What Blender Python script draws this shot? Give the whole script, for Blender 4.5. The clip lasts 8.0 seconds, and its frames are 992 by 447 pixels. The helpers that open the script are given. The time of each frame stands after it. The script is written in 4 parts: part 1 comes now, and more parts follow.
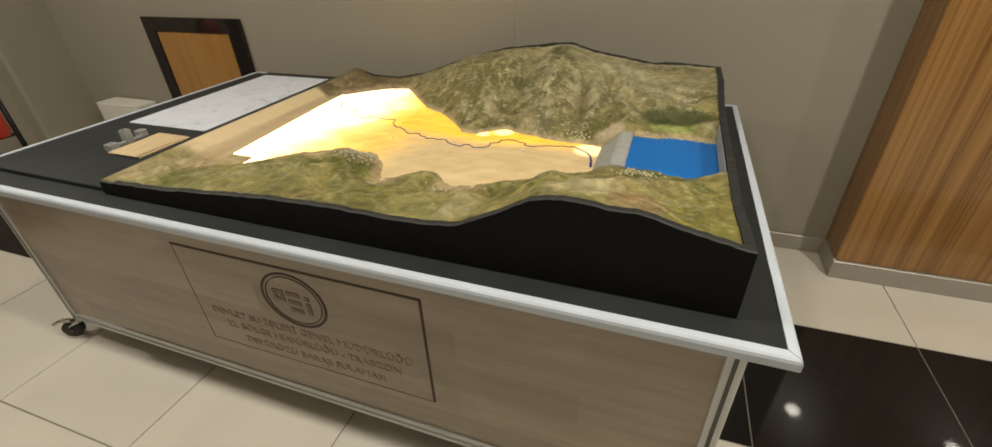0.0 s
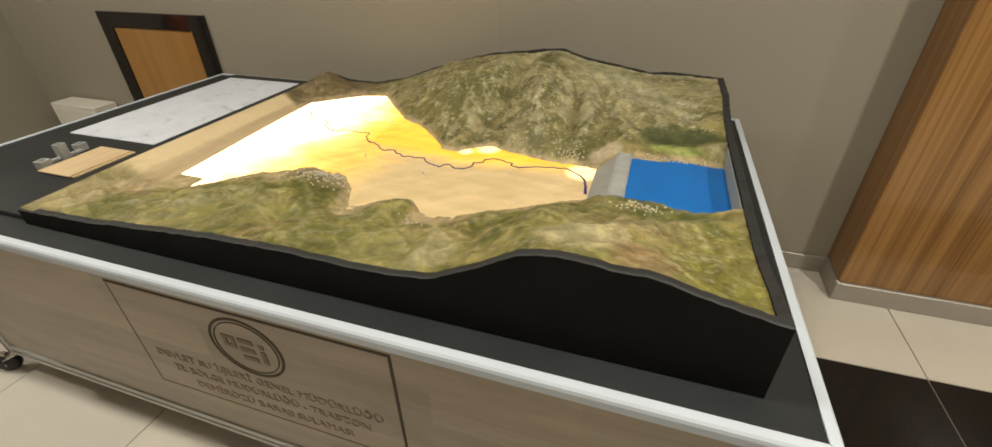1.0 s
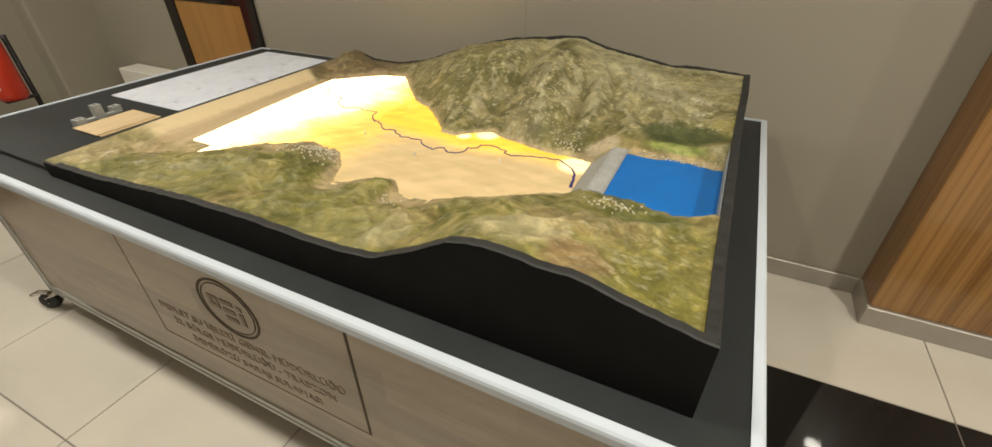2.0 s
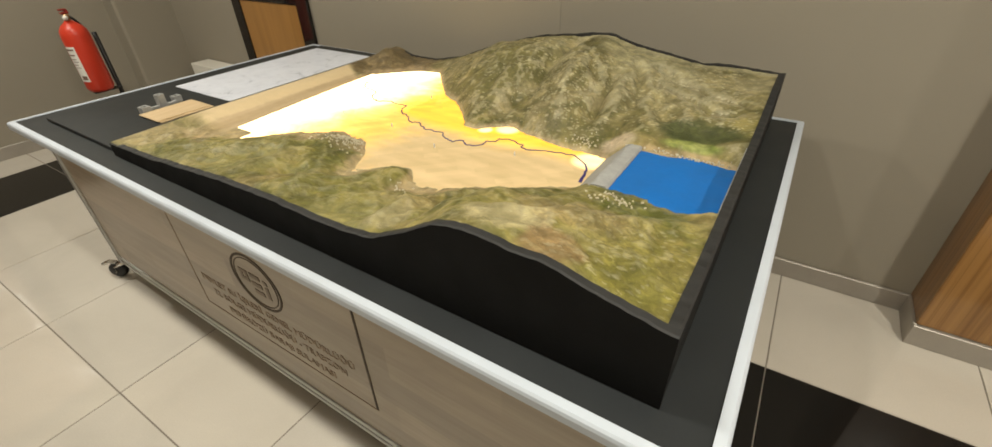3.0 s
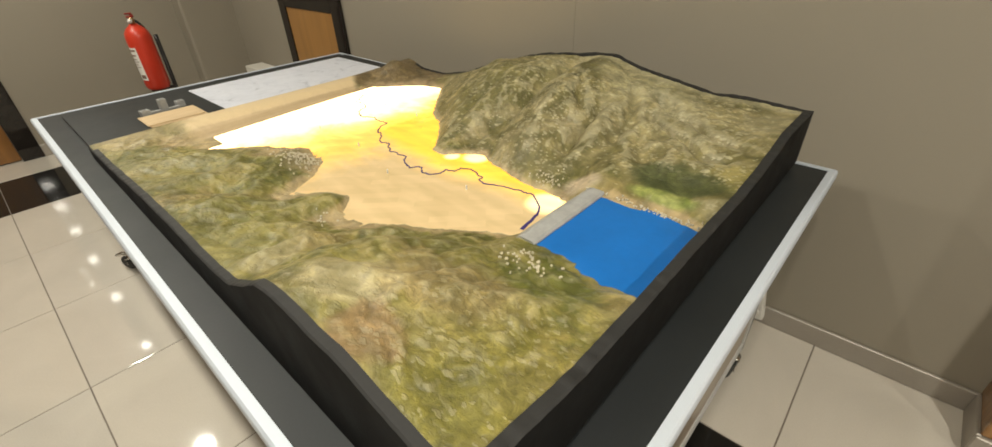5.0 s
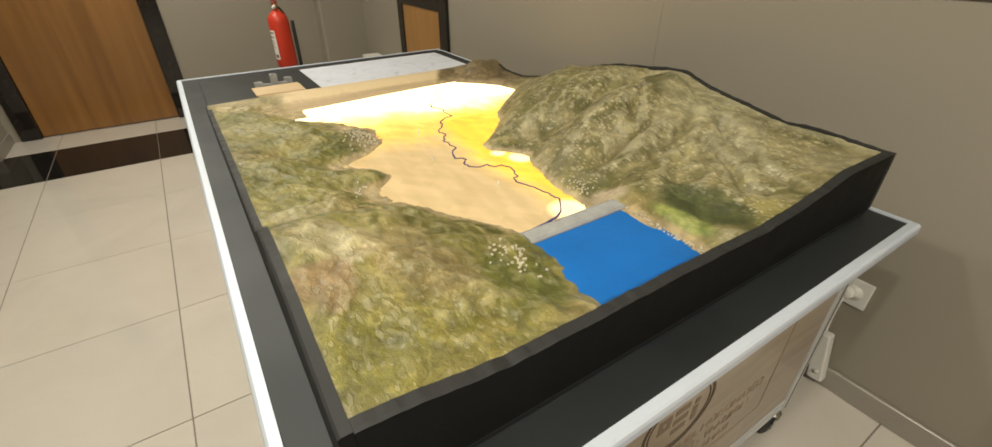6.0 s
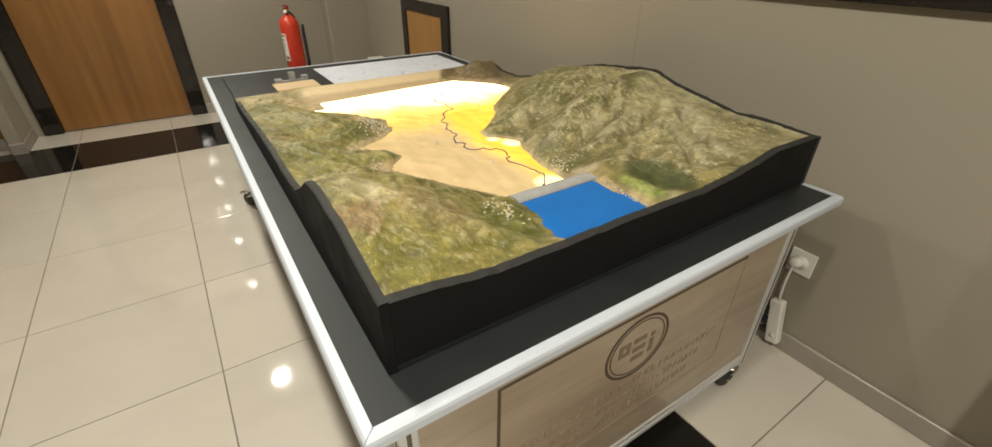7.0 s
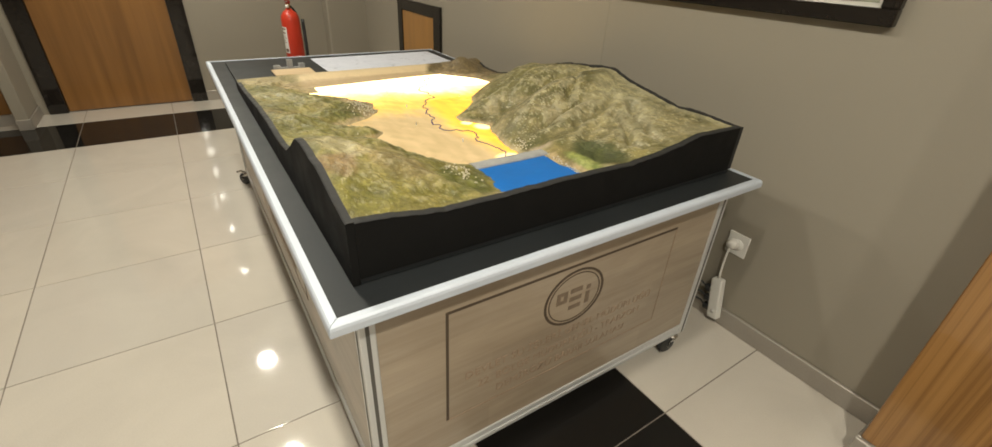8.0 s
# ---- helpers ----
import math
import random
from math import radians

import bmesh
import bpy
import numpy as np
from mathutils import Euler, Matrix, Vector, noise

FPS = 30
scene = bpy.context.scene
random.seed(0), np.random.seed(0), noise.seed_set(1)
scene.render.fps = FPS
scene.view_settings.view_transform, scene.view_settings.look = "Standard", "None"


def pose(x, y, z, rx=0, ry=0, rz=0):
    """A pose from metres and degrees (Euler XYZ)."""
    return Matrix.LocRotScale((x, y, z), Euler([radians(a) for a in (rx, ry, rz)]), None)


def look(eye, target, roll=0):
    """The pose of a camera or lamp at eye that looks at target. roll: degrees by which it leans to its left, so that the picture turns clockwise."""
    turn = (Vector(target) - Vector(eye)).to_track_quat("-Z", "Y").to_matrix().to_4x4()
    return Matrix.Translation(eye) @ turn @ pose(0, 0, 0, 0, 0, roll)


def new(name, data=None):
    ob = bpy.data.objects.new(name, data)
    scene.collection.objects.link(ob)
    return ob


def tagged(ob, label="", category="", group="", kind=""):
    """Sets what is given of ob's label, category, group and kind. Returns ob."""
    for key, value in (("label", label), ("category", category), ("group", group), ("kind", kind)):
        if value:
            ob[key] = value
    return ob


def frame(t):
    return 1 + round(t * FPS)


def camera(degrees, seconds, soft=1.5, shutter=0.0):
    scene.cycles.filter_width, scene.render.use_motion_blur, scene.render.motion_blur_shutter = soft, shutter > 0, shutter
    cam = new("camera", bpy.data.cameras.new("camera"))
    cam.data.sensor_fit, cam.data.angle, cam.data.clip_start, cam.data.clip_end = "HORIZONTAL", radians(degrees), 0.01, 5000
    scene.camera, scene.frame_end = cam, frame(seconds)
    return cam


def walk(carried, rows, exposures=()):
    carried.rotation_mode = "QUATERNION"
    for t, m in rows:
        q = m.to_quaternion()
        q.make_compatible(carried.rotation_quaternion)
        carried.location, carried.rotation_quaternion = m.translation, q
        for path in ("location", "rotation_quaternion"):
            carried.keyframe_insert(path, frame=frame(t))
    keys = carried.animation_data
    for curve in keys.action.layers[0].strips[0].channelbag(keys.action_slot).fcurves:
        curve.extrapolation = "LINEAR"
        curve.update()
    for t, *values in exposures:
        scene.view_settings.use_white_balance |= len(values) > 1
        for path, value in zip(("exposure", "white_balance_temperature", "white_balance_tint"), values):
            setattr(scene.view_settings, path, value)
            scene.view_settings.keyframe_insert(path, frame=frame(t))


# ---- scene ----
cam = camera(94.3, 8.0)
PATH = [
    (0, (0.228, 0.383, 1.326), (-0.375, 1.971, 0.27), -2.0),
    (0.5, (0.191, 0.489, 1.332), (-0.387, 2.089, 0.281), -1.2),
    (1, (0.177, 0.553, 1.33), (-0.369, 2.15, 0.257), -0.9),
    (1.5, (0.23, 0.597, 1.325), (-0.361, 2.152, 0.214), -1.4),
    (2, (0.334, 0.632, 1.317), (-0.399, 2.124, 0.204), -0.1),
    (2.2, (0.371, 0.631, 1.319), (-0.411, 2.095, 0.201), -0.7),
    (3.3, (0.467, 0.673, 1.313), (-0.474, 2.048, 0.207), -1.8),
    (3.5, (0.492, 0.696, 1.312), (-0.452, 2.076, 0.215), -2.0),
    (4, (0.531, 0.804, 1.291), (-0.396, 2.189, 0.186), -1.8),
    (4.5, (0.557, 0.899, 1.302), (-0.428, 2.252, 0.207), -1.3),
    (4.7, (0.563, 0.922, 1.303), (-0.481, 2.234, 0.215), -1.8),
    (5.8, (0.690, 1.082, 1.288), (-0.707, 2.051, 0.234), -0.2),
    (6, (0.72, 1.076, 1.29), (-0.705, 2.01, 0.242), -0.0),
    (6.5, (0.803, 1.027, 1.306), (-0.638, 1.946, 0.268), 0.1),
    (7, (0.918, 0.958, 1.315), (-0.512, 1.907, 0.288), 0.6),
    (7.5, (1.026, 0.938, 1.323), (-0.395, 1.912, 0.306), 1.0),
    (8, (1.156, 0.918, 1.313), (-0.273, 1.894, 0.309), 3.2),
]
EXPOSURES = [(0.0, -0.49), (0.5, -0.43), (1.0, -0.36), (1.5, -0.31), (2.2, -0.26), (3.3, -0.25), (8.0, -0.20)]
walk(cam, [(t, look(eye, target, roll)) for t, eye, target, roll in PATH], EXPOSURES)

# ---- plan ----
WALL_Y, WALL_X = 2.588, -3.97          # back wall, door wall
EAST, SOUTH, CEIL = 4.2, -3.4, 2.55   # far walls and ceiling, outside the view
TOP = 0.734                           # tabletop
SLAB = 0.748                          # board on the tabletop that carries model and map
MX0, MX1, MY0, MY1 = -1.235, 0.411, 1.095, 2.345   # relief model
VALLEY, LAKE = 0.756, 0.803

# ---- world and light ----
world = bpy.data.worlds.new("room_world")
world.use_nodes = True
world.node_tree.nodes["Background"].inputs[0].default_value = (1.0, 0.93, 0.84, 1)
world.node_tree.nodes["Background"].inputs[1].default_value = 0.05
scene.world = world

# the last one, off the row, is an unseen fill added for the table front
LAMP_PLACES = [(-3.05, 0.92, 31), (-1.79, 0.92, 22), (-0.56, 0.92, 18), (0.63, 0.92, 18), (1.82, 0.92, 48), (3.05, 0.92, 26), (-1.2, -2.3, 15)]
for lx, ly, power in LAMP_PLACES:
    lamp = bpy.data.lights.new("ceiling_lamp_light", "AREA")
    lamp.shape, lamp.size = "DISK", 0.12
    lamp.energy, lamp.color = power, (1.0, 0.955, 0.82)
    light = new("ceiling_lamp_light", lamp)
    light.matrix_world = pose(lx, ly, CEIL - 0.014)


# ---- materials ----
def nodes_of(name):
    m = bpy.data.materials.new(name)
    m.use_nodes = True
    nt = m.node_tree
    return m, nt, nt.nodes["Principled BSDF"]


def add(nt, kind, **values):
    n = nt.nodes.new(kind)
    for k, v in values.items():
        n.inputs[k].default_value = v
    return n


def coords(nt, scale=(1, 1, 1), rot=(0, 0, 0)):
    g = nt.nodes.new("ShaderNodeNewGeometry")
    m = nt.nodes.new("ShaderNodeMapping")
    m.inputs["Scale"].default_value = scale
    m.inputs["Rotation"].default_value = rot
    nt.links.new(g.outputs["Position"], m.inputs["Vector"])
    return m.outputs[0]


def noise_of(nt, vec, scale, detail=4.0, rough=0.55, distort=0.0):
    n = add(nt, "ShaderNodeTexNoise", Scale=scale, Detail=detail, Roughness=rough, Distortion=distort)
    nt.links.new(vec, n.inputs["Vector"])
    return n.outputs[0]


def ramp(nt, fac, stops):
    r = nt.nodes.new("ShaderNodeValToRGB")
    while len(r.color_ramp.elements) < len(stops):
        r.color_ramp.elements.new(0.5)
    for e, (p, c) in zip(r.color_ramp.elements, stops):
        e.position, e.color = p, (*c, 1)
    nt.links.new(fac, r.inputs[0])
    return r.outputs[0]


def mix(nt, fac, a, b, blend="MIX"):
    n = nt.nodes.new("ShaderNodeMix")
    n.data_type, n.blend_type = "RGBA", blend
    for sock, v in ((n.inputs[0], fac), (n.inputs[6], a), (n.inputs[7], b)):
        if isinstance(v, (int, float)):
            sock.default_value = v
        elif isinstance(v, tuple):
            sock.default_value = (*v, 1)
        else:
            nt.links.new(v, sock)
    return n.outputs[2]


def maths(nt, op, a, b=0.0, c=0.0):
    n = nt.nodes.new("ShaderNodeMath")
    n.operation = op
    for sock, v in zip(n.inputs, (a, b, c)):
        if isinstance(v, (int, float)):
            sock.default_value = v
        else:
            nt.links.new(v, sock)
    return n.outputs[0]


def smooth(nt, v, lo, hi):
    n = nt.nodes.new("ShaderNodeMapRange")
    n.interpolation_type = "SMOOTHSTEP"
    nt.links.new(v, n.inputs[0])
    n.inputs[1].default_value, n.inputs[2].default_value = lo, hi
    return n.outputs[0]


def bump(nt, bsdf, height, strength, distance):
    b = add(nt, "ShaderNodeBump", Strength=strength, Distance=distance)
    nt.links.new(height, b.inputs["Height"])
    nt.links.new(b.outputs[0], bsdf.inputs["Normal"])


def plain(name, colour, rough=0.5, metal=0.0, vary=0.12, scale=9.0, fine=180.0, relief=0.15, spec=0.5):
    """Paint, plastic or metal with blotches, fine grain and a little relief."""
    m, nt, b = nodes_of(name)
    v = coords(nt)
    big, small = noise_of(nt, v, scale), noise_of(nt, v, fine, 2.0)
    dark, lite = tuple(c * (1 - vary) for c in colour), tuple(min(1, c * (1 + vary)) for c in colour)
    col = ramp(nt, big, [(0.3, dark), (0.7, lite)])
    col = mix(nt, 0.25, col, ramp(nt, small, [(0.3, dark), (0.7, lite)]))
    nt.links.new(col, b.inputs["Base Color"])
    nt.links.new(ramp(nt, big, [(0.25, (rough * 0.85,) * 3), (0.75, (min(1, rough * 1.15),) * 3)]), b.inputs["Roughness"])
    b.inputs["Metallic"].default_value = metal
    b.inputs["Specular IOR Level"].default_value = spec
    bump(nt, b, small, relief, 0.001)
    return m


def wood(name, light, dark, streak=(60, 60, 1.6), rough=0.35, wave=2.5, rot=(0, 0, 0), coat=0.0, contrast=(0.35, 0.65)):
    """Streaked wood; the small figure of streak is along the grain."""
    m, nt, b = nodes_of(name)
    v = coords(nt, streak, rot)
    w = coords(nt, tuple(s * 0.18 for s in streak), rot)
    a = noise_of(nt, v, 1.0, 6.0, 0.62, 0.25)
    c = noise_of(nt, w, 1.0, 3.0, 0.5, wave)
    col = ramp(nt, a, [(contrast[0], dark), (contrast[1], light)])
    col = mix(nt, 0.5, col, ramp(nt, c, [(0.32, tuple(x * 0.8 for x in dark)), (0.62, light)]))
    nt.links.new(col, b.inputs["Base Color"])
    nt.links.new(ramp(nt, c, [(0.2, (rough * 0.8,) * 3), (0.8, (rough * 1.2,) * 3)]), b.inputs["Roughness"])
    b.inputs["Coat Weight"].default_value = coat
    b.inputs["Coat Roughness"].default_value = 0.04
    bump(nt, b, a, 0.12, 0.001)
    return m


def tile_material(name, colour, rough, glaze=0.4, spec=0.5):
    m, nt, b = nodes_of(name)
    v = coords(nt)
    info = nt.nodes.new("ShaderNodeObjectInfo")
    cloud = noise_of(nt, v, 2.2, 5.0, 0.6, 0.8)
    fine = noise_of(nt, v, 240.0, 2.0)
    col = ramp(nt, cloud, [(0.3, tuple(c * 0.93 for c in colour)), (0.7, tuple(c * 1.04 for c in colour))])
    hue = ramp(nt, info.outputs["Random"], [(0.0, (0.95, 0.95, 0.95)), (1.0, (1.0, 0.99, 0.97))])
    col = mix(nt, 1.0, col, hue, "MULTIPLY")
    col = mix(nt, 0.06, col, ramp(nt, fine, [(0.4, (0.4, 0.36, 0.3)), (0.6, (1, 1, 1))]), "MULTIPLY")
    nt.links.new(col, b.inputs["Base Color"])
    nt.links.new(ramp(nt, cloud, [(0.2, (rough * 0.7,) * 3), (0.8, (rough * 1.35,) * 3)]), b.inputs["Roughness"])
    b.inputs["Coat Weight"].default_value = glaze
    b.inputs["Specular IOR Level"].default_value = spec
    b.inputs["Coat Roughness"].default_value = 0.012
    bump(nt, b, noise_of(nt, v, 5.0, 2.0), 0.05, 0.002)
    return m


PLASTER = plain("wall_paint", (0.298, 0.266, 0.212), 0.75, vary=0.04, scale=1.3, fine=260, relief=0.2, spec=0.3)
CEILING = plain("ceiling_paint", (0.78, 0.76, 0.71), 0.85, vary=0.03)
TILE = tile_material("polished_cream_tile", (0.60, 0.557, 0.495), 0.055)
TILE_DARK = tile_material("polished_black_tile", (0.012, 0.011, 0.010), 0.035, 0.0, 0.22)
GROUT = plain("grout", (0.21, 0.18, 0.15), 0.9)
STEEL = plain("brushed_steel_skirting", (0.40, 0.365, 0.32), 0.5, 0.5, vary=0.08)
ALU = plain("anodised_aluminium", (0.62, 0.625, 0.62), 0.38, 0.25, vary=0.05)
TRIM_ALU = plain("brushed_aluminium_edge", (0.57, 0.62, 0.695), 0.46, 0.10, vary=0.03, relief=0.01)
LABEL_INK = plain("faded_brown_print", (0.20, 0.13, 0.10), 0.6, vary=0.3, scale=60)
GROOVE = plain("dark_groove", (0.10, 0.095, 0.085), 0.6)
BLACK_TOP = plain("charcoal_laminate", (0.018, 0.0205, 0.022), 0.50, vary=0.15, scale=5, spec=0.4)
BLACK_BOARD = plain("black_painted_board", (0.006, 0.0058, 0.0055), 0.75, vary=0.25, scale=12, spec=0.2)
RIM_BOARD = plain("dark_grey_board_edge", (0.017, 0.0167, 0.0163), 0.65, vary=0.25, scale=20)
BLACK_FRAME = plain("black_stained_wood", (0.016, 0.013, 0.011), 0.06, vary=0.2, relief=0.03)
BLACK_RUBBER = plain("black_rubber", (0.025, 0.025, 0.025), 0.6)
WHITE_PLASTIC = plain("white_plastic", (0.78, 0.76, 0.71), 0.35, vary=0.03)
WHITE_BOARD = plain("white_painted_board", (0.70, 0.67, 0.60), 0.6, vary=0.04)
RED = plain("red_enamel", (0.60, 0.045, 0.02), 0.36, vary=0.08)
RED_DARK = plain("dark_red_enamel", (0.24, 0.022, 0.014), 0.4, vary=0.1)
BRASS = plain("dull_brass", (0.42, 0.27, 0.13), 0.4, 0.8, vary=0.1)
POLE_BLACK = plain("black_powder_coat", (0.010, 0.009, 0.009), 0.5)
CONCRETE = plain("grey_model_concrete", (0.33, 0.33, 0.32), 0.7, vary=0.15, scale=40)
CHROME = plain("chrome", (0.75, 0.74, 0.72), 0.18, 1.0, vary=0.04)
BURNT = plain("engraved_line", (0.085, 0.06, 0.04), 0.75, vary=0.25, scale=60)
EMBLEM = plain("engraved_emblem", (0.20, 0.150, 0.105), 0.6, vary=0.25, scale=60)
# brown of the letters, which also carries the shading inside their strokes
LETTER = plain("engraved_letter", (0.330, 0.242, 0.170), 0.45, vary=0.25, scale=40)
COLUMN_WOOD = wood("zebrano_veneer", (0.345, 0.176, 0.054), (0.135, 0.054, 0.013), (85, 85, 0.6), 0.3, 1.0, coat=0.5, contrast=(0.39, 0.57))
HATCH_WOOD = wood("hatch_veneer", (0.43, 0.222, 0.066), (0.34, 0.165, 0.043), (26, 26, 2.0), 0.4, 2.0, coat=0.4, contrast=(0.2, 0.85))
DOOR_WOOD = wood("door_veneer", (0.275, 0.126, 0.030), (0.190, 0.082, 0.018), (30, 30, 1.2), 0.4, 2.0, coat=0.25, contrast=(0.25, 0.75))
def plank_panel():
    """Washed laminate printed with staggered planks."""
    m, nt, b = nodes_of("washed_oak_planks")
    g = nt.nodes.new("ShaderNodeNewGeometry")
    xyz = nt.nodes.new("ShaderNodeSeparateXYZ")
    nt.links.new(g.outputs["Position"], xyz.inputs[0])
    flat = nt.nodes.new("ShaderNodeCombineXYZ")
    nt.links.new(maths(nt, "ADD", xyz.outputs[0], xyz.outputs[1]), flat.inputs[0])
    nt.links.new(xyz.outputs[2], flat.inputs[1])
    bricks = add(nt, "ShaderNodeTexBrick", Scale=1.0)
    for key, value in (("Mortar Size", 0.0), ("Brick Width", 0.62), ("Row Height", 0.105), ("Bias", 0.0)):
        bricks.inputs[key].default_value = value
    bricks.inputs["Color1"].default_value, bricks.inputs["Color2"].default_value = (0.84, 0.84, 0.84, 1), (1.08, 1.07, 1.05, 1)
    nt.links.new(flat.outputs[0], bricks.inputs["Vector"])
    grain = noise_of(nt, coords(nt, (3, 3, 60)), 1.0, 6.0, 0.6, 0.6)
    cloud = noise_of(nt, coords(nt, (2, 2, 7)), 1.0, 4.0, 0.6, 1.0)
    col = ramp(nt, grain, [(0.25, (0.308, 0.242, 0.172)), (0.75, (0.455, 0.377, 0.286))])
    col = mix(nt, 0.45, col, ramp(nt, cloud, [(0.3, (0.298, 0.232, 0.162)), (0.7, (0.475, 0.40, 0.308))]))
    col = mix(nt, 1.0, col, bricks.outputs[0], "MULTIPLY")
    nt.links.new(col, b.inputs["Base Color"])
    b.inputs["Roughness"].default_value = 0.40
    b.inputs["Coat Weight"].default_value = 0.35
    b.inputs["Coat Roughness"].default_value = 0.22
    bump(nt, b, grain, 0.08, 0.001)
    return m


PANEL_WOOD = plank_panel()
PLAQUE_WOOD = wood("pale_plywood", (0.68, 0.52, 0.32), (0.56, 0.40, 0.22), (30, 6, 30), 0.5)


def terrain_material():
    """Papier-mache hills: broad brushed patches, mottling, pale dry-brushed streaks and a little varnish."""
    m, nt, b = nodes_of("painted_relief")
    v = coords(nt)
    g = nt.nodes.new("ShaderNodeNewGeometry")
    xyz = nt.nodes.new("ShaderNodeSeparateXYZ")
    nt.links.new(g.outputs["Position"], xyz.inputs[0])
    x, y, z = xyz.outputs
    big = noise_of(nt, v, 5.0, 5.0, 0.6, 0.6)
    patch = noise_of(nt, v, 10.0, 4.0, 0.55, 1.2)
    mid = noise_of(nt, v, 24.0, 5.0, 0.58, 0.8)
    crease = noise_of(nt, v, 40.0, 4.0, 0.6, 2.0)
    fine = noise_of(nt, v, 120.0, 3.0, 0.6, 0.8)
    crumple = nt.nodes.new("ShaderNodeTexNoise")
    crumple.noise_type = "RIDGED_MULTIFRACTAL"
    for key, value in (("Scale", 11.0), ("Detail", 3.0), ("Roughness", 0.38), ("Offset", 0.9), ("Gain", 2.0), ("Distortion", 0.4)):
        crumple.inputs[key].default_value = value
    nt.links.new(v, crumple.inputs["Vector"])
    crumple = crumple.outputs[0]

    def less(n, k):
        return maths(nt, "MULTIPLY", maths(nt, "SUBTRACT", n, 0.5), k)

    def zone(px, py, r, sy=1.0, rag=1.0):
        """A brushed patch with a ragged edge round a place."""
        dx, dy = maths(nt, "SUBTRACT", x, px), maths(nt, "SUBTRACT", y, py)
        d = maths(nt, "SQRT", maths(nt, "ADD", maths(nt, "MULTIPLY", dx, dx), maths(nt, "MULTIPLY", maths(nt, "MULTIPLY", dy, dy), sy)))
        d = maths(nt, "ADD", d, maths(nt, "ADD", less(patch, r * 1.3 * rag), less(mid, r * 0.7 * rag)))
        return smooth(nt, d, r * 1.15, r * 0.65)
    col = ramp(nt, patch, [(0.36, (0.094, 0.095, 0.021)), (0.46, (0.150, 0.139, 0.032)), (0.53, (0.203, 0.180, 0.048)), (0.61, (0.265, 0.228, 0.081))])
    tan = ramp(nt, patch, [(0.36, (0.17, 0.120, 0.046)), (0.50, (0.27, 0.203, 0.085)), (0.64, (0.37, 0.298, 0.145))])
    col = mix(nt, maths(nt, "MULTIPLY", smooth(nt, big, 0.50, 0.66), 0.65), col, tan)
    # the northern mountain is paler and drier, its western flank darker
    north = smooth(nt, maths(nt, "ADD", y, less(patch, 0.10)), 1.76, 1.88)
    dry = ramp(nt, patch, [(0.36, (0.112, 0.100, 0.036)), (0.45, (0.170, 0.150, 0.060)), (0.54, (0.236, 0.203, 0.096)), (0.64, (0.335, 0.288, 0.158))])
    col = mix(nt, maths(nt, "MULTIPLY", north, 0.9), col, dry)
    for px, py, r, sy, share, colour in (
            (-0.80, 1.22, 0.20, 2.5, 0.55, (0.250, 0.225, 0.085)), (-1.19, 1.20, 0.10, 1.0, 0.8, (0.36, 0.29, 0.15)), (-0.45, 1.28, 0.13, 1.5, 0.5, (0.140, 0.136, 0.036)), (-0.62, 1.485, 0.085, 1.8, 0.7, (0.205, 0.160, 0.080)),
            (-0.25, 1.17, 0.11, 1.0, 0.55, (0.300, 0.270, 0.105)), (-0.02, 1.40, 0.14, 3.0, 0.75, (0.120, 0.118, 0.028)), (0.20, 1.29, 0.10, 1.2, 0.7, (0.265, 0.205, 0.085)),
            (0.33, 1.20, 0.13, 1.0, 0.7, (0.205, 0.185, 0.040)), (0.105, 1.195, 0.080, 1.3, 0.9, (0.400, 0.345, 0.190)), (0.205, 1.14, 0.055, 1.0, 0.85, (0.260, 0.172, 0.080)), (-0.17, 1.185, 0.05, 0.6, 0.7, (0.38, 0.33, 0.18)),
            (0.27, 1.43, 0.10, 2.2, 0.7, (0.110, 0.122, 0.022)), (0.12, 2.12, 0.20, 1.6, 0.45, (0.36, 0.315, 0.175)), (-0.44, 2.06, 0.18, 0.8, 0.75, (0.160, 0.146, 0.052)), (-0.10, 1.85, 0.09, 1.4, 0.5, (0.180, 0.158, 0.062)),
            (-0.02, 2.16, 0.07, 1.0, 0.6, (0.37, 0.33, 0.18)), (0.13, 2.21, 0.07, 1.0, 0.6, (0.36, 0.33, 0.20)), (-0.25, 2.12, 0.05, 1.0, 0.6, (0.38, 0.34, 0.19)), (0.36, 2.2, 0.08, 1.0, 0.6, (0.36, 0.32, 0.19)),
            (0.37, 1.93, 0.06, 1.0, 0.6, (0.28, 0.24, 0.07)), (-0.03, 2.24, 0.12, 2.0, 0.6, (0.38, 0.35, 0.215)), (-0.34, 2.24, 0.10, 1.5, 0.5, (0.33, 0.30, 0.17)), (0.18, 1.28, 0.11, 2.5, 0.45, (0.27, 0.21, 0.10))):
        col = mix(nt, maths(nt, "MULTIPLY", zone(px, py, r, sy), share), col, colour)
    # dark wooded hollow above the lake with a light green lip before it
    hollow = zone(0.270, 1.862, 0.125, 4.0, 0.4)
    col = mix(nt, maths(nt, "MULTIPLY", zone(0.265, 1.880, 0.120, 4.5, 0.5), 0.9), col, ramp(nt, mid, [(0.35, (0.046, 0.058, 0.019)), (0.65, (0.075, 0.088, 0.030))]))
    col = mix(nt, maths(nt, "MULTIPLY", zone(0.270, 1.815, 0.085, 12.0, 0.5), 0.95), col, ramp(nt, mid, [(0.35, (0.185, 0.230, 0.050)), (0.65, (0.330, 0.355, 0.115))]))
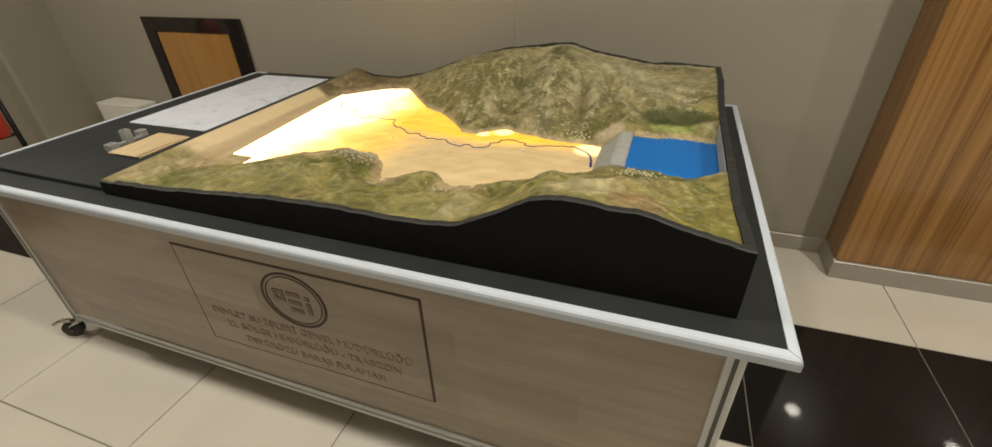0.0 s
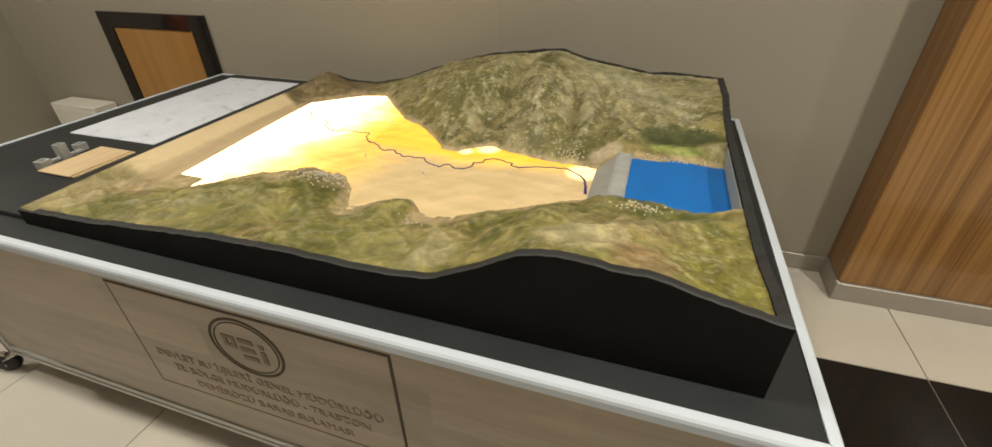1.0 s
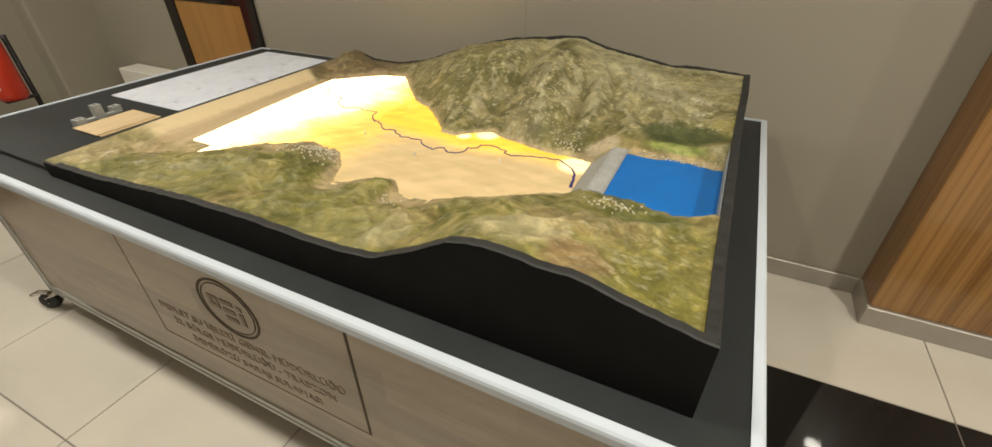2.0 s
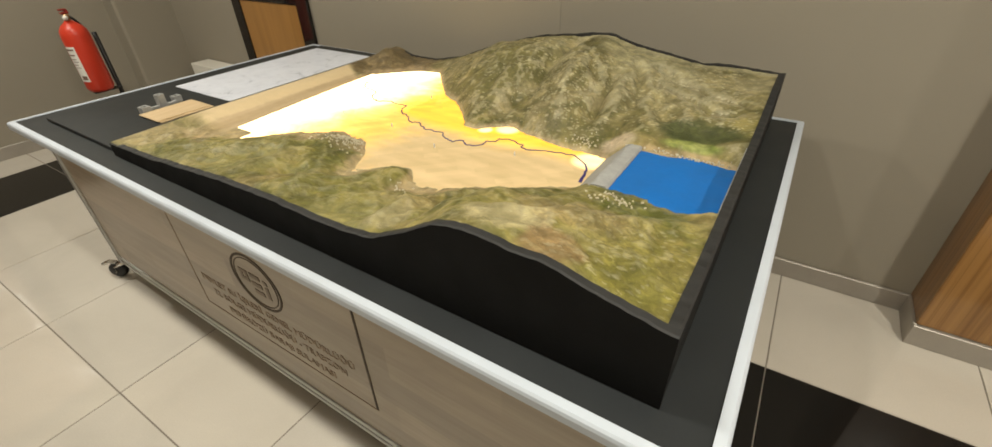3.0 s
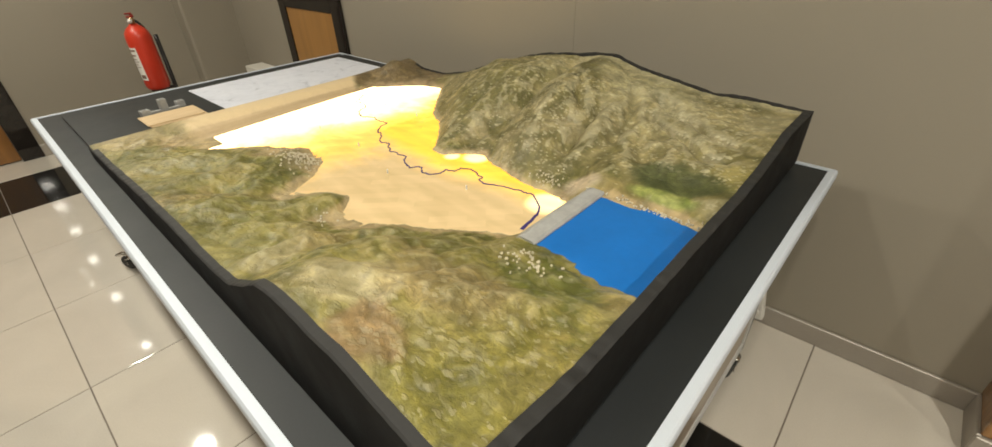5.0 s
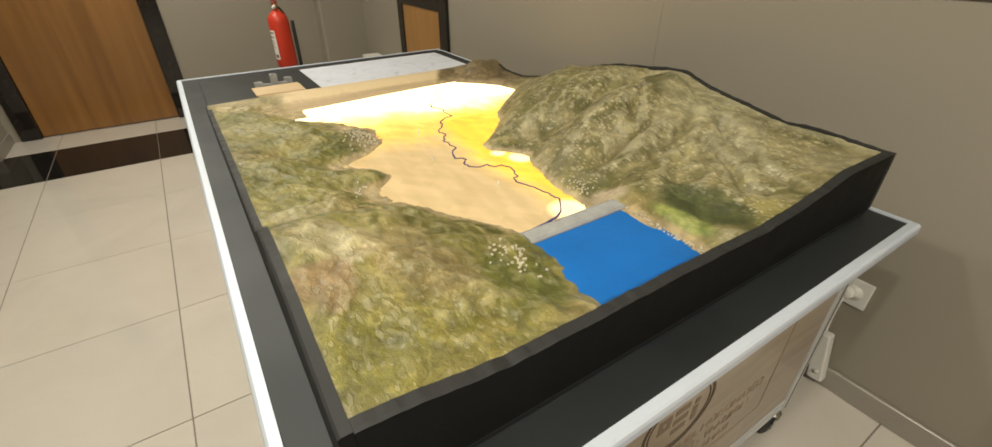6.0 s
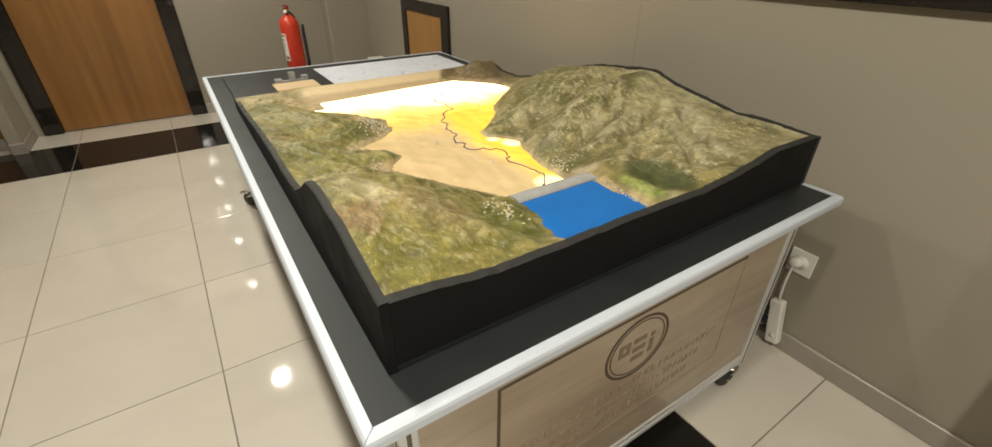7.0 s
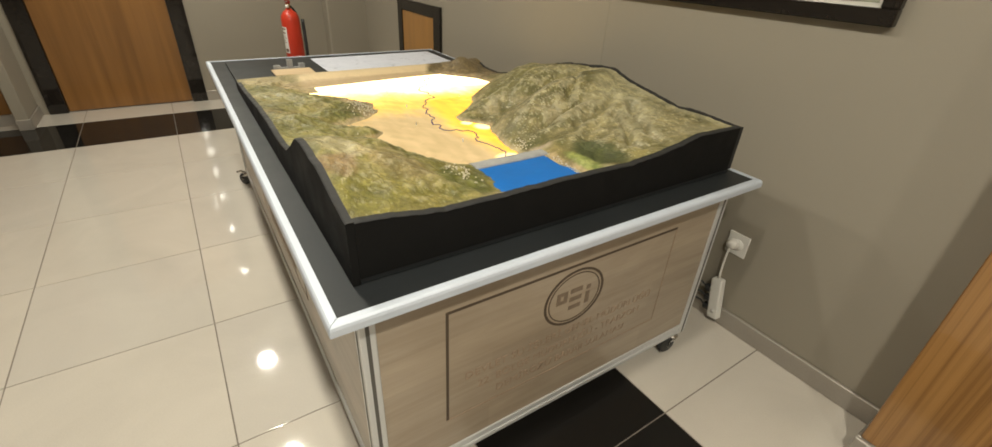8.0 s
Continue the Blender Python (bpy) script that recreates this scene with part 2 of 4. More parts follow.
    # bare earth on the small north-west hump, pale sand at the dam's north end
    knoll = maths(nt, "MULTIPLY", smooth(nt, x, -0.90, -0.96), smooth(nt, y, 1.98, 2.04))
    col = mix(nt, maths(nt, "MULTIPLY", knoll, 0.9), col, ramp(nt, mid, [(0.34, (0.105, 0.074, 0.036)), (0.62, (0.20, 0.148, 0.078))]))
    col = mix(nt, zone(0.085, 1.80, 0.048, 2.0, 0.5), col, (0.46, 0.38, 0.27))
    crown = maths(nt, "MULTIPLY", smooth(nt, maths(nt, "ADD", y, less(mid, 0.05)), 2.275, 2.325), smooth(nt, x, -0.30, -0.18))
    col = mix(nt, maths(nt, "MULTIPLY", crown, 0.7), col, (0.44, 0.405, 0.27))
    # mottling over all of it
    mottle = maths(nt, "ADD", maths(nt, "MULTIPLY", mid, 0.65), maths(nt, "MULTIPLY", crease, 0.35))
    col = mix(nt, 1.0, col, ramp(nt, mottle, [(0.38, (0.86, 0.855, 0.83)), (0.50, (0.98, 0.97, 0.95)), (0.62, (1.15, 1.14, 1.13))]), "MULTIPLY")
    # lichen-like clumps and pits where the paint is thick
    clump = noise_of(nt, v, 62.0, 3.0, 0.6, 1.4)
    thick = maths(nt, "MAXIMUM", maths(nt, "MAXIMUM", maths(nt, "MULTIPLY", zone(0.29, 1.24, 0.15), 0.65), maths(nt, "MULTIPLY", north, 0.3)), maths(nt, "MULTIPLY", smooth(nt, noise_of(nt, v, 6.0, 2.0, 0.5, 0.8), 0.50, 0.64), 0.5))
    col = mix(nt, thick, col, mix(nt, 1.0, col, ramp(nt, clump, [(0.37, (0.66, 0.65, 0.60)), (0.46, (0.93, 0.92, 0.90)), (0.54, (1.03, 1.03, 1.02)), (0.62, (1.38, 1.36, 1.36))]), "MULTIPLY"))
    # sandy rim round the water and the two-toned sand plain at the west end
    shore = smooth(nt, maths(nt, "ADD", z, less(mid, 0.02)), 0.770, 0.759)
    beach = maths(nt, "MULTIPLY", smooth(nt, maths(nt, "ADD", z, less(mid, 0.012)), 0.814, 0.808), maths(nt, "MULTIPLY", smooth(nt, x, 0.14, 0.17), smooth(nt, y, 1.72, 1.74)))
    shore = maths(nt, "MAXIMUM", shore, beach)
    west = smooth(nt, maths(nt, "ADD", x, less(big, 0.05)), -1.03, -1.07)
    behind = smooth(nt, maths(nt, "ADD", y, less(patch, 0.1)), 1.28, 1.40)
    hump = smooth(nt, maths(nt, "ADD", y, maths(nt, "MULTIPLY", x, 0.5)), 1.44, 1.40)
    west = maths(nt, "MULTIPLY", maths(nt, "MULTIPLY", west, behind), hump)
    sand = ramp(nt, noise_of(nt, coords(nt, (14, 1.2, 3)), 2.0, 4.0), [(0.3, (0.42, 0.31, 0.175)), (0.7, (0.54, 0.41, 0.25))])
    sand = mix(nt, smooth(nt, maths(nt, "ADD", x, less(mid, 0.02)), -1.140, -1.155), sand, (0.64, 0.50, 0.30))
    col = mix(nt, maths(nt, "MAXIMUM", maths(nt, "MULTIPLY", shore, 0.7), west), col, sand)
    # pale dry-brushing: short streaks along the slope and clustered flecks
    bare = maths(nt, "SUBTRACT", 1.0, maths(nt, "MAXIMUM", maths(nt, "MAXIMUM", west, hollow), maths(nt, "MULTIPLY", knoll, 0.9)))
    def dabs(scale, wide, turn, where, density, seed):
        """Short brush dabs in clusters: cells of a stretched grid, some of them painted; returns their cover."""
        m = coords(nt, (scale * wide, scale, scale), (0, 0, turn))
        wob = nt.nodes.new("ShaderNodeVectorMath")
        wob.operation = "MULTIPLY_ADD"
        push = add(nt, "ShaderNodeTexNoise", Scale=0.9, Detail=2.0)
        nt.links.new(m, push.inputs["Vector"])
        nt.links.new(push.outputs["Color"], wob.inputs[0])
        wob.inputs[1].default_value = (1.3, 1.3, 1.3)
        nt.links.new(m, wob.inputs[2])
        cell = add(nt, "ShaderNodeTexVoronoi", Scale=1.0, Randomness=0.95)
        nt.links.new(wob.outputs[0], cell.inputs["Vector"])
        pick = nt.nodes.new("ShaderNodeSeparateColor")
        nt.links.new(cell.outputs["Color"], pick.inputs[0])
        crowd = smooth(nt, noise_of(nt, v, where, 2.0, 0.5, 0.8), 0.42, 0.68)
        chance = maths(nt, "MULTIPLY", maths(nt, "MAXIMUM", crowd, seed), density)
        painted = smooth(nt, maths(nt, "SUBTRACT", chance, pick.outputs[0]), -0.02, 0.06)
        size = maths(nt, "ADD", 0.30, maths(nt, "MULTIPLY", pick.outputs[1], 0.25))
        return maths(nt, "MULTIPLY", painted, smooth(nt, maths(nt, "SUBTRACT", cell.outputs["Distance"], size), 0.10, -0.10))
    buttress = maths(nt, "MAXIMUM", maths(nt, "MAXIMUM", zone(-0.17, 2.02, 0.13, 0.7), zone(0.24, 2.16, 0.13, 1.0)), maths(nt, "MULTIPLY", zone(0.28, 1.25, 0.17), 0.35))
    small = maths(nt, "MAXIMUM", dabs(150.0, 0.62, 0.15, 9.0, 0.42, buttress), dabs(105.0, 0.50, -0.35, 7.0, 0.36, maths(nt, "MULTIPLY", buttress, 0.7)))
    cover = maths(nt, "MULTIPLY", maths(nt, "MULTIPLY", small, bare), maths(nt, "ADD", maths(nt, "ADD", 0.15, maths(nt, "MULTIPLY", zone(0.28, 1.25, 0.17), 0.15)), maths(nt, "MULTIPLY", north, 0.50)))
    col = mix(nt, cover, col, (0.50, 0.455, 0.30))
    dark = maths(nt, "MULTIPLY", maths(nt, "MAXIMUM", dabs(70.0, 0.42, -0.9, 8.0, 0.45, 0.15), dabs(38.0, 0.5, 0.7, 5.0, 0.35, 0.1)), bare)
    col = mix(nt, maths(nt, "MULTIPLY", dark, 0.22), col, (0.088, 0.082, 0.026))
    broad = dabs(52.0, 0.45, 0.4, 6.0, 0.42, zone(0.27, 1.25, 0.12))
    col = mix(nt, maths(nt, "MULTIPLY", maths(nt, "MULTIPLY", broad, bare), 0.22), col, (0.36, 0.315, 0.16))
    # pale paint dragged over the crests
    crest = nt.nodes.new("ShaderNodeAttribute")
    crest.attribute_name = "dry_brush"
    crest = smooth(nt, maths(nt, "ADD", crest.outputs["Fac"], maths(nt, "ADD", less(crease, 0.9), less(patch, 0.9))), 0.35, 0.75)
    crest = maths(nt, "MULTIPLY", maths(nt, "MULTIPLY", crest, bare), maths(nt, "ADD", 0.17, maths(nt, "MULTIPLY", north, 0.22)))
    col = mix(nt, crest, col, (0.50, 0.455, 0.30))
    # swirled strokes of thick paint
    swirl = noise_of(nt, v, 15.0, 4.0, 0.5, 1.8)
    curl = noise_of(nt, v, 40.0, 2.0, 0.5, 1.2)
    hilly = maths(nt, "SUBTRACT", 1.0, maths(nt, "MULTIPLY", west, 0.9))
    col = mix(nt, hilly, col, mix(nt, 1.0, col, ramp(nt, swirl, [(0.36, (0.70, 0.70, 0.65)), (0.50, (0.91, 0.91, 0.90)), (0.64, (1.16, 1.14, 1.08))]), "MULTIPLY"))
    nt.links.new(col, b.inputs["Base Color"])
    nt.links.new(ramp(nt, mid, [(0.3, (0.42, 0.42, 0.42)), (0.7, (0.62, 0.62, 0.62))]), b.inputs["Roughness"])
    b.inputs["Coat Weight"].default_value = 0.05
    b.inputs["Coat Roughness"].default_value = 0.16
    h = maths(nt, "ADD", maths(nt, "ADD", maths(nt, "MULTIPLY", crumple, 0.10), maths(nt, "ADD", maths(nt, "MULTIPLY", swirl, 0.24), maths(nt, "ADD", maths(nt, "MULTIPLY", curl, 0.07), maths(nt, "MULTIPLY", maths(nt, "MAXIMUM", small, broad), 0.05)))), maths(nt, "ADD", maths(nt, "MULTIPLY", fine, 0.07), maths(nt, "ADD", maths(nt, "MULTIPLY", mid, 0.16), maths(nt, "MULTIPLY", maths(nt, "MULTIPLY", clump, thick), 0.18))))
    h = maths(nt, "MULTIPLY", h, maths(nt, "SUBTRACT", 1.0, maths(nt, "MULTIPLY", west, 0.85)))
    bump(nt, b, h, 0.75, 0.016)
    return m


def valley_material():
    """Backlit translucent sheet: the glow of lamps under its west end and north bank is painted as emission."""
    m, nt, b = nodes_of("backlit_valley_sheet")
    v = coords(nt)
    g = nt.nodes.new("ShaderNodeNewGeometry")
    xyz = nt.nodes.new("ShaderNodeSeparateXYZ")
    nt.links.new(g.outputs["Position"], xyz.inputs[0])
    x, y, _ = xyz.outputs
    cloud = noise_of(nt, v, 7.0, 4.0, 0.6, 0.6)
    wob = maths(nt, "MULTIPLY", maths(nt, "SUBTRACT", cloud, 0.5), 0.30)
    # printed fields: small oblong plots, some paler
    plots = add(nt, "ShaderNodeTexBrick", Scale=1.0)
    for key, value in (("Mortar Size", 0.0), ("Brick Width", 0.085), ("Row Height", 0.024), ("Bias", -0.25)):
        plots.inputs[key].default_value = value
    plots.inputs["Color1"].default_value, plots.inputs["Color2"].default_value = (0.40, 0.40, 0.40, 1), (0.72, 0.72, 0.72, 1)
    nt.links.new(coords(nt, (1, 1, 0.001), (0, 0, -0.75)), plots.inputs["Vector"])
    streaks = noise_of(nt, coords(nt, (9, 30, 1), (0, 0, 0.55)), 1.0, 1.0)
    fields = maths(nt, "ADD", maths(nt, "MULTIPLY", plots.outputs[0], 0.55), maths(nt, "MULTIPLY", streaks, 0.45))
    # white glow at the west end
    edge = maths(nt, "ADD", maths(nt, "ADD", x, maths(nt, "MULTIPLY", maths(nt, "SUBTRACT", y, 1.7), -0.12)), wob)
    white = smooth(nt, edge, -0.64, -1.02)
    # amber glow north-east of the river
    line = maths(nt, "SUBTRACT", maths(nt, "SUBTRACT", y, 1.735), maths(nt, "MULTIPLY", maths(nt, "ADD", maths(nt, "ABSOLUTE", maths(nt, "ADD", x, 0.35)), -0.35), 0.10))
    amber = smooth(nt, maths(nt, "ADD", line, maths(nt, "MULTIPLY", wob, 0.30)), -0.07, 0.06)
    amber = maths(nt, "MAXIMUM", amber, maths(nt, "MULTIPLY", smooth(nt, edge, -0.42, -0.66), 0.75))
    # the amber of the glow is put into the base colour as well
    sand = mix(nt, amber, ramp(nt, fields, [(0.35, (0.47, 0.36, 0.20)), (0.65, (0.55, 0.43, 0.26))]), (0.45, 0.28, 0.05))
    nt.links.new(sand, b.inputs["Base Color"])
    b.inputs["Roughness"].default_value = 0.16
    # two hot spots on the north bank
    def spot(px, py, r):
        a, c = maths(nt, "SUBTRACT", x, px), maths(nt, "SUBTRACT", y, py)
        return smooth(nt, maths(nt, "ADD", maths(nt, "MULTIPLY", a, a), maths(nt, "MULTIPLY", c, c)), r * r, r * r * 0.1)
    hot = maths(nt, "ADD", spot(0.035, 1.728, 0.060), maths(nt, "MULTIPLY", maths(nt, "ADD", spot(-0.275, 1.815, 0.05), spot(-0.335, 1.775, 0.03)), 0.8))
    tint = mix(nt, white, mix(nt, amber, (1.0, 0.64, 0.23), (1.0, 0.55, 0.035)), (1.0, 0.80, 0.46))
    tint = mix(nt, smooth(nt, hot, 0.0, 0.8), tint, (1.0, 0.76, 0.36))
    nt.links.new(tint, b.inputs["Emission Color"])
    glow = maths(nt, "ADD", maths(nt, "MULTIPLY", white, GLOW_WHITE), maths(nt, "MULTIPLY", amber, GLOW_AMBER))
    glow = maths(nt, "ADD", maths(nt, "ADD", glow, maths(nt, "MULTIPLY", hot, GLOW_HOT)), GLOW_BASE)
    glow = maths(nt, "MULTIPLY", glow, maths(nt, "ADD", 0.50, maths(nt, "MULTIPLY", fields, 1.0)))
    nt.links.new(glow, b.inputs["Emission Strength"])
    return m


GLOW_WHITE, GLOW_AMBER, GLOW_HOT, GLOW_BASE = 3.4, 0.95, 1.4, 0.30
TERRAIN = terrain_material()
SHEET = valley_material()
WATER = plain("blue_painted_water", (0.008, 0.135, 0.46), 0.45, vary=0.10, scale=8, fine=60, relief=0.3, spec=0.3)
RIVER = plain("dark_blue_line", (0.045, 0.032, 0.17), 0.5)


def map_material():
    m, nt, b = nodes_of("printed_map_paper")
    v = coords(nt)
    a = noise_of(nt, v, 9.0, 6.0, 0.65, 1.5)
    c = noise_of(nt, v, 26.0, 4.0, 0.6, 0.8)
    col = ramp(nt, a, [(0.30, (0.42, 0.45, 0.52)), (0.40, (0.64, 0.665, 0.75)), (0.6, (0.70, 0.725, 0.81))])
    col = mix(nt, 0.4, col, ramp(nt, c, [(0.3, (0.72, 0.73, 0.76)), (0.42, (0.95, 0.95, 0.95))]), "MULTIPLY")
    nt.links.new(col, b.inputs["Base Color"])
    b.inputs["Roughness"].default_value = 0.35
    return m


MAP = map_material()


def photo_material():
    m, nt, b = nodes_of("framed_landscape_print")
    a = noise_of(nt, coords(nt, (3, 1, 6)), 1.5, 5.0)
    nt.links.new(ramp(nt, a, [(0.3, (0.20, 0.22, 0.14)), (0.7, (0.45, 0.46, 0.36))]), b.inputs["Base Color"])
    b.inputs["Roughness"].default_value = 0.2
    return m


PRINT = photo_material()


# ---- mesh helpers ----
def mesh_of(bm, name, material, flat=True):
    me = bpy.data.meshes.new(name)
    bmesh.ops.recalc_face_normals(bm, faces=bm.faces)
    if not flat:
        for f in bm.faces:
            f.smooth = True
    bm.to_mesh(me)
    bm.free()
    me.materials.append(material)
    return me


def part(name, bm, material, parent=None, label="", flat=True):
    ob = new(name, mesh_of(bm, name, material, flat))
    if parent is not None:
        ob.parent = parent
    return tagged(ob, label)


def thing(name, label, category, at=(0, 0, 0), group="", kind=""):
    """A top-level Empty at its base."""
    ob = new(name)
    ob.empty_display_size = 0.05
    ob.location = at
    return tagged(ob, label, category, group, kind)


def box(x0, x1, y0, y1, z0, z1, bevel=0.0, segments=1, bm=None):
    bm = bm or bmesh.new()
    made = bmesh.ops.create_cube(bm, size=1)["verts"]
    for v in made:
        v.co = Vector(((x0 + x1) / 2 + v.co.x * (x1 - x0), (y0 + y1) / 2 + v.co.y * (y1 - y0), (z0 + z1) / 2 + v.co.z * (z1 - z0)))
    if bevel:
        edges = {e for v in made for e in v.link_edges}
        bmesh.ops.bevel(bm, geom=list(edges), offset=bevel, segments=segments, affect="EDGES", profile=0.5)
    return bm


def tube(points, radius, sides=8, bm=None):
    """A round bar along points, with closed ends."""
    bm = bm or bmesh.new()
    rings = []
    for i, p in enumerate(points):
        p = Vector(p)
        d = (Vector(points[min(i + 1, len(points) - 1)]) - Vector(points[max(i - 1, 0)])).normalized()
        side = d.cross(Vector((0, 0, 1)))
        side = side.normalized() if side.length > 1e-4 else Vector((1, 0, 0))
        up = side.cross(d)
        r = radius[i] if isinstance(radius, (list, tuple)) else radius
        rings.append([bm.verts.new(p + r * (math.cos(a) * side + math.sin(a) * up)) for a in (2 * math.pi * k / sides for k in range(sides))])
    for a, b in zip(rings, rings[1:]):
        for k in range(sides):
            bm.faces.new((a[k], a[(k + 1) % sides], b[(k + 1) % sides], b[k]))
    bm.faces.new(rings[0])
    bm.faces.new(rings[-1][::-1])
    return bm


def ring_strip(cx, cz, radius, width, y0, y1, turn, bm=None, sides=56, wide=1.14):
    """A flat ring standing upright; turn maps (along, out, z) to the world."""
    bm = bm or bmesh.new()
    loops = []
    for r, o in ((radius - width / 2, y0), (radius - width / 2, y1), (radius + width / 2, y1), (radius + width / 2, y0)):
        loops.append([bm.verts.new(turn(cx + wide * r * math.cos(a), o, cz + r * math.sin(a))) for a in (2 * math.pi * k / sides for k in range(sides))])
    for i in range(4):
        a, b = loops[i], loops[(i + 1) % 4]
        for k in range(sides):
            bm.faces.new((a[k], a[(k + 1) % sides], b[(k + 1) % sides], b[k]))
    return bm


def structure(name, bm, material, label, category, flat=True):
    return tagged(part(name, bm, material, None, label, flat), "", category, "", "structure")


# ---- the room ----
def build_room():
    t = 0.15
    # back wall of two boards with a fine upright joint
    w = box(WALL_X - t, -0.4832, WALL_Y, WALL_Y + t, 0, CEIL, 0.001)
    box(-0.4826, EAST + t, WALL_Y, WALL_Y + t, 0, CEIL, 0.001, bm=w)
    box(-0.50, -0.466, WALL_Y + 0.002, WALL_Y + t - 0.006, 0.004, CEIL - 0.004, bm=w)
    structure("wall_north", w, PLASTER, "plain warm grey painted wall behind the table", "wall")
    # door wall with a real opening
    d0, d1, dh = -0.11, 1.033, 2.12
    w = box(WALL_X - t, WALL_X, d1, WALL_Y, 0, CEIL)
    box(WALL_X - t, WALL_X, SOUTH, d0, 0, CEIL, bm=w)
    box(WALL_X - t, WALL_X, d0, d1, dh, CEIL, bm=w)
    structure("wall_west", w, PLASTER, "warm grey painted wall with a door", "wall")
    structure("wall_east", box(EAST, EAST + t, SOUTH - t, WALL_Y, 0, CEIL), PLASTER, "plain warm grey painted wall", "wall")
    structure("wall_south", box(WALL_X - t, EAST, SOUTH - t, SOUTH, 0, CEIL), PLASTER, "plain warm grey painted wall", "wall")
    structure("ceiling", box(WALL_X - t, EAST + t, SOUTH - t, WALL_Y + t, CEIL, CEIL + 0.1), CEILING, "plain white painted ceiling", "ceiling")
    # corner pier beside the back wall
    structure("pier", box(WALL_X - 0.06, -3.82, 2.20, WALL_Y + 0.06, 0, CEIL, 0.02, 3), PLASTER, "narrow grey plastered pier in the corner", "pier")
    # pier beside the door, its front clad in wood
    structure("pier_south", box(WALL_X - 0.05, -3.575, -0.24, -0.165, 0, CEIL, 0.004), PLASTER, "narrow grey plastered pier beside the door", "pier")
    structure("cladding_west", box(WALL_X - 0.05, -3.745, -1.3, -0.2405, 0.085, CEIL, 0.003), DOOR_WOOD, "brown wood veneer cladding beside the pier", "cladding")
    # wood-clad column on the back wall
    structure("column", box(1.042, 2.25, 2.402, WALL_Y, 0.085, CEIL, 0.003), COLUMN_WOOD, "column clad in streaked golden brown veneer", "column")
    # brushed steel skirting
    s = box(-3.82, 1.045, 2.574, WALL_Y, 0, 0.080, 0.003)
    structure("baseboard", s, STEEL, "brushed metal skirting along the wall foot", "skirting")
    s = box(1.033, 2.26, 2.388, 2.402, 0, 0.085, 0.003)
    box(1.033, 1.047, 2.402, 2.573, 0, 0.085, 0.003, bm=s)
    box(1.047, 2.25, 2.402, WALL_Y, 0, 0.085, bm=s)
    structure("baseboard_column", s, STEEL, "brushed metal plinth round the column", "skirting")
    s = box(WALL_X, WALL_X + 0.014, d1, 2.20, 0, 0.085, 0.003)
    box(WALL_X, -3.575, -0.165, -0.153, 0, 0.080, 0.003, bm=s)
    box(-3.575, -3.563, -0.24, -0.153, 0, 0.080, 0.003, bm=s)
    box(WALL_X, -3.735, -1.3, -0.2405, 0, 0.084, 0.003, bm=s)
    structure("baseboard_west", s, STEEL, "brushed metal skirting along the door wall", "skirting")


def build_door():
    d = thing("door_1", "closed brown veneer door in a black frame", "door", (WALL_X, 0.45, 0), kind="structure")
    inv = Matrix.Translation((-WALL_X, -0.45, 0))

    def piece(name, bm, mat, label="", parent=d):
        bm.transform(inv)
        return part(name, bm, mat, parent, label)
    y0, y1, jamb = -0.11, 1.033, 0.122
    piece("door_frame", box(WALL_X - 0.15, WALL_X + 0.018, y0, y0 + jamb, 0, 2.12, 0.003), BLACK_FRAME, "black wooden jamb")
    piece("door_frame", box(WALL_X - 0.15, WALL_X + 0.018, y1 - jamb, y1, 0, 2.12, 0.003), BLACK_FRAME, "black wooden jamb")
    piece("door_head", box(WALL_X - 0.15, WALL_X + 0.018, y0 + jamb, y1 - jamb, 2.025, 2.12, 0.003), BLACK_FRAME, "black wooden head")
    leaf = piece("door_leaf", box(WALL_X - 0.055, WALL_X - 0.012, y0 + jamb + 0.003, y1 - jamb - 0.003, 0.008, 2.022, 0.002), DOOR_WOOD, "brown veneer leaf")
    plate = box(WALL_X - 0.012, WALL_X - 0.008, 0.835, 0.875, 0.94, 1.14, 0.0015)
    plate.transform(inv)
    part("handle_plate", plate, CHROME, leaf, "chrome plate")
    lever = tube([(WALL_X - 0.008, 0.855, 1.06), (WALL_X + 0.035, 0.855, 1.06), (WALL_X + 0.045, 0.84, 1.06), (WALL_X + 0.045, 0.745, 1.06)], 0.008, 10)
    lever.transform(inv)
    part("door_handle", lever, CHROME, leaf, "chrome lever", flat=False)


def build_hatch():
    h = thing("cabinet_hatch", "low brown veneer wall hatch in a wide black frame", "hatch", (-2.545, WALL_Y, 0.0), kind="structure")
    inv = Matrix.Translation((2.545, -WALL_Y, 0))

    def piece(name, bm, mat, label=""):
        bm.transform(inv)
        return part(name, bm, mat, h, label)
    y0, y1 = WALL_Y - 0.022, WALL_Y - 0.0005
    piece("frame_side", box(-2.935, -2.845, y0, y1, 0.081, 0.972, 0.002), BLACK_FRAME)
    piece("frame_side", box(-2.248, -2.140, y0, y1, 0.081, 0.972, 0.002), BLACK_FRAME)
    piece("frame_head", box(-2.845, -2.248, y0, y1, 0.889, 0.972, 0.002), BLACK_FRAME)
    piece("leaf", box(-2.843, -2.250, y0 + 0.008, y1, 0.081, 0.887, 0.002), HATCH_WOOD, "brown veneer leaf")


# ---- display table ----
BX0, BX1, BY0, BY1 = -1.866, 0.449, 1.083, 2.325     # outer faces of the cabinet under the top
ZB = 0.074


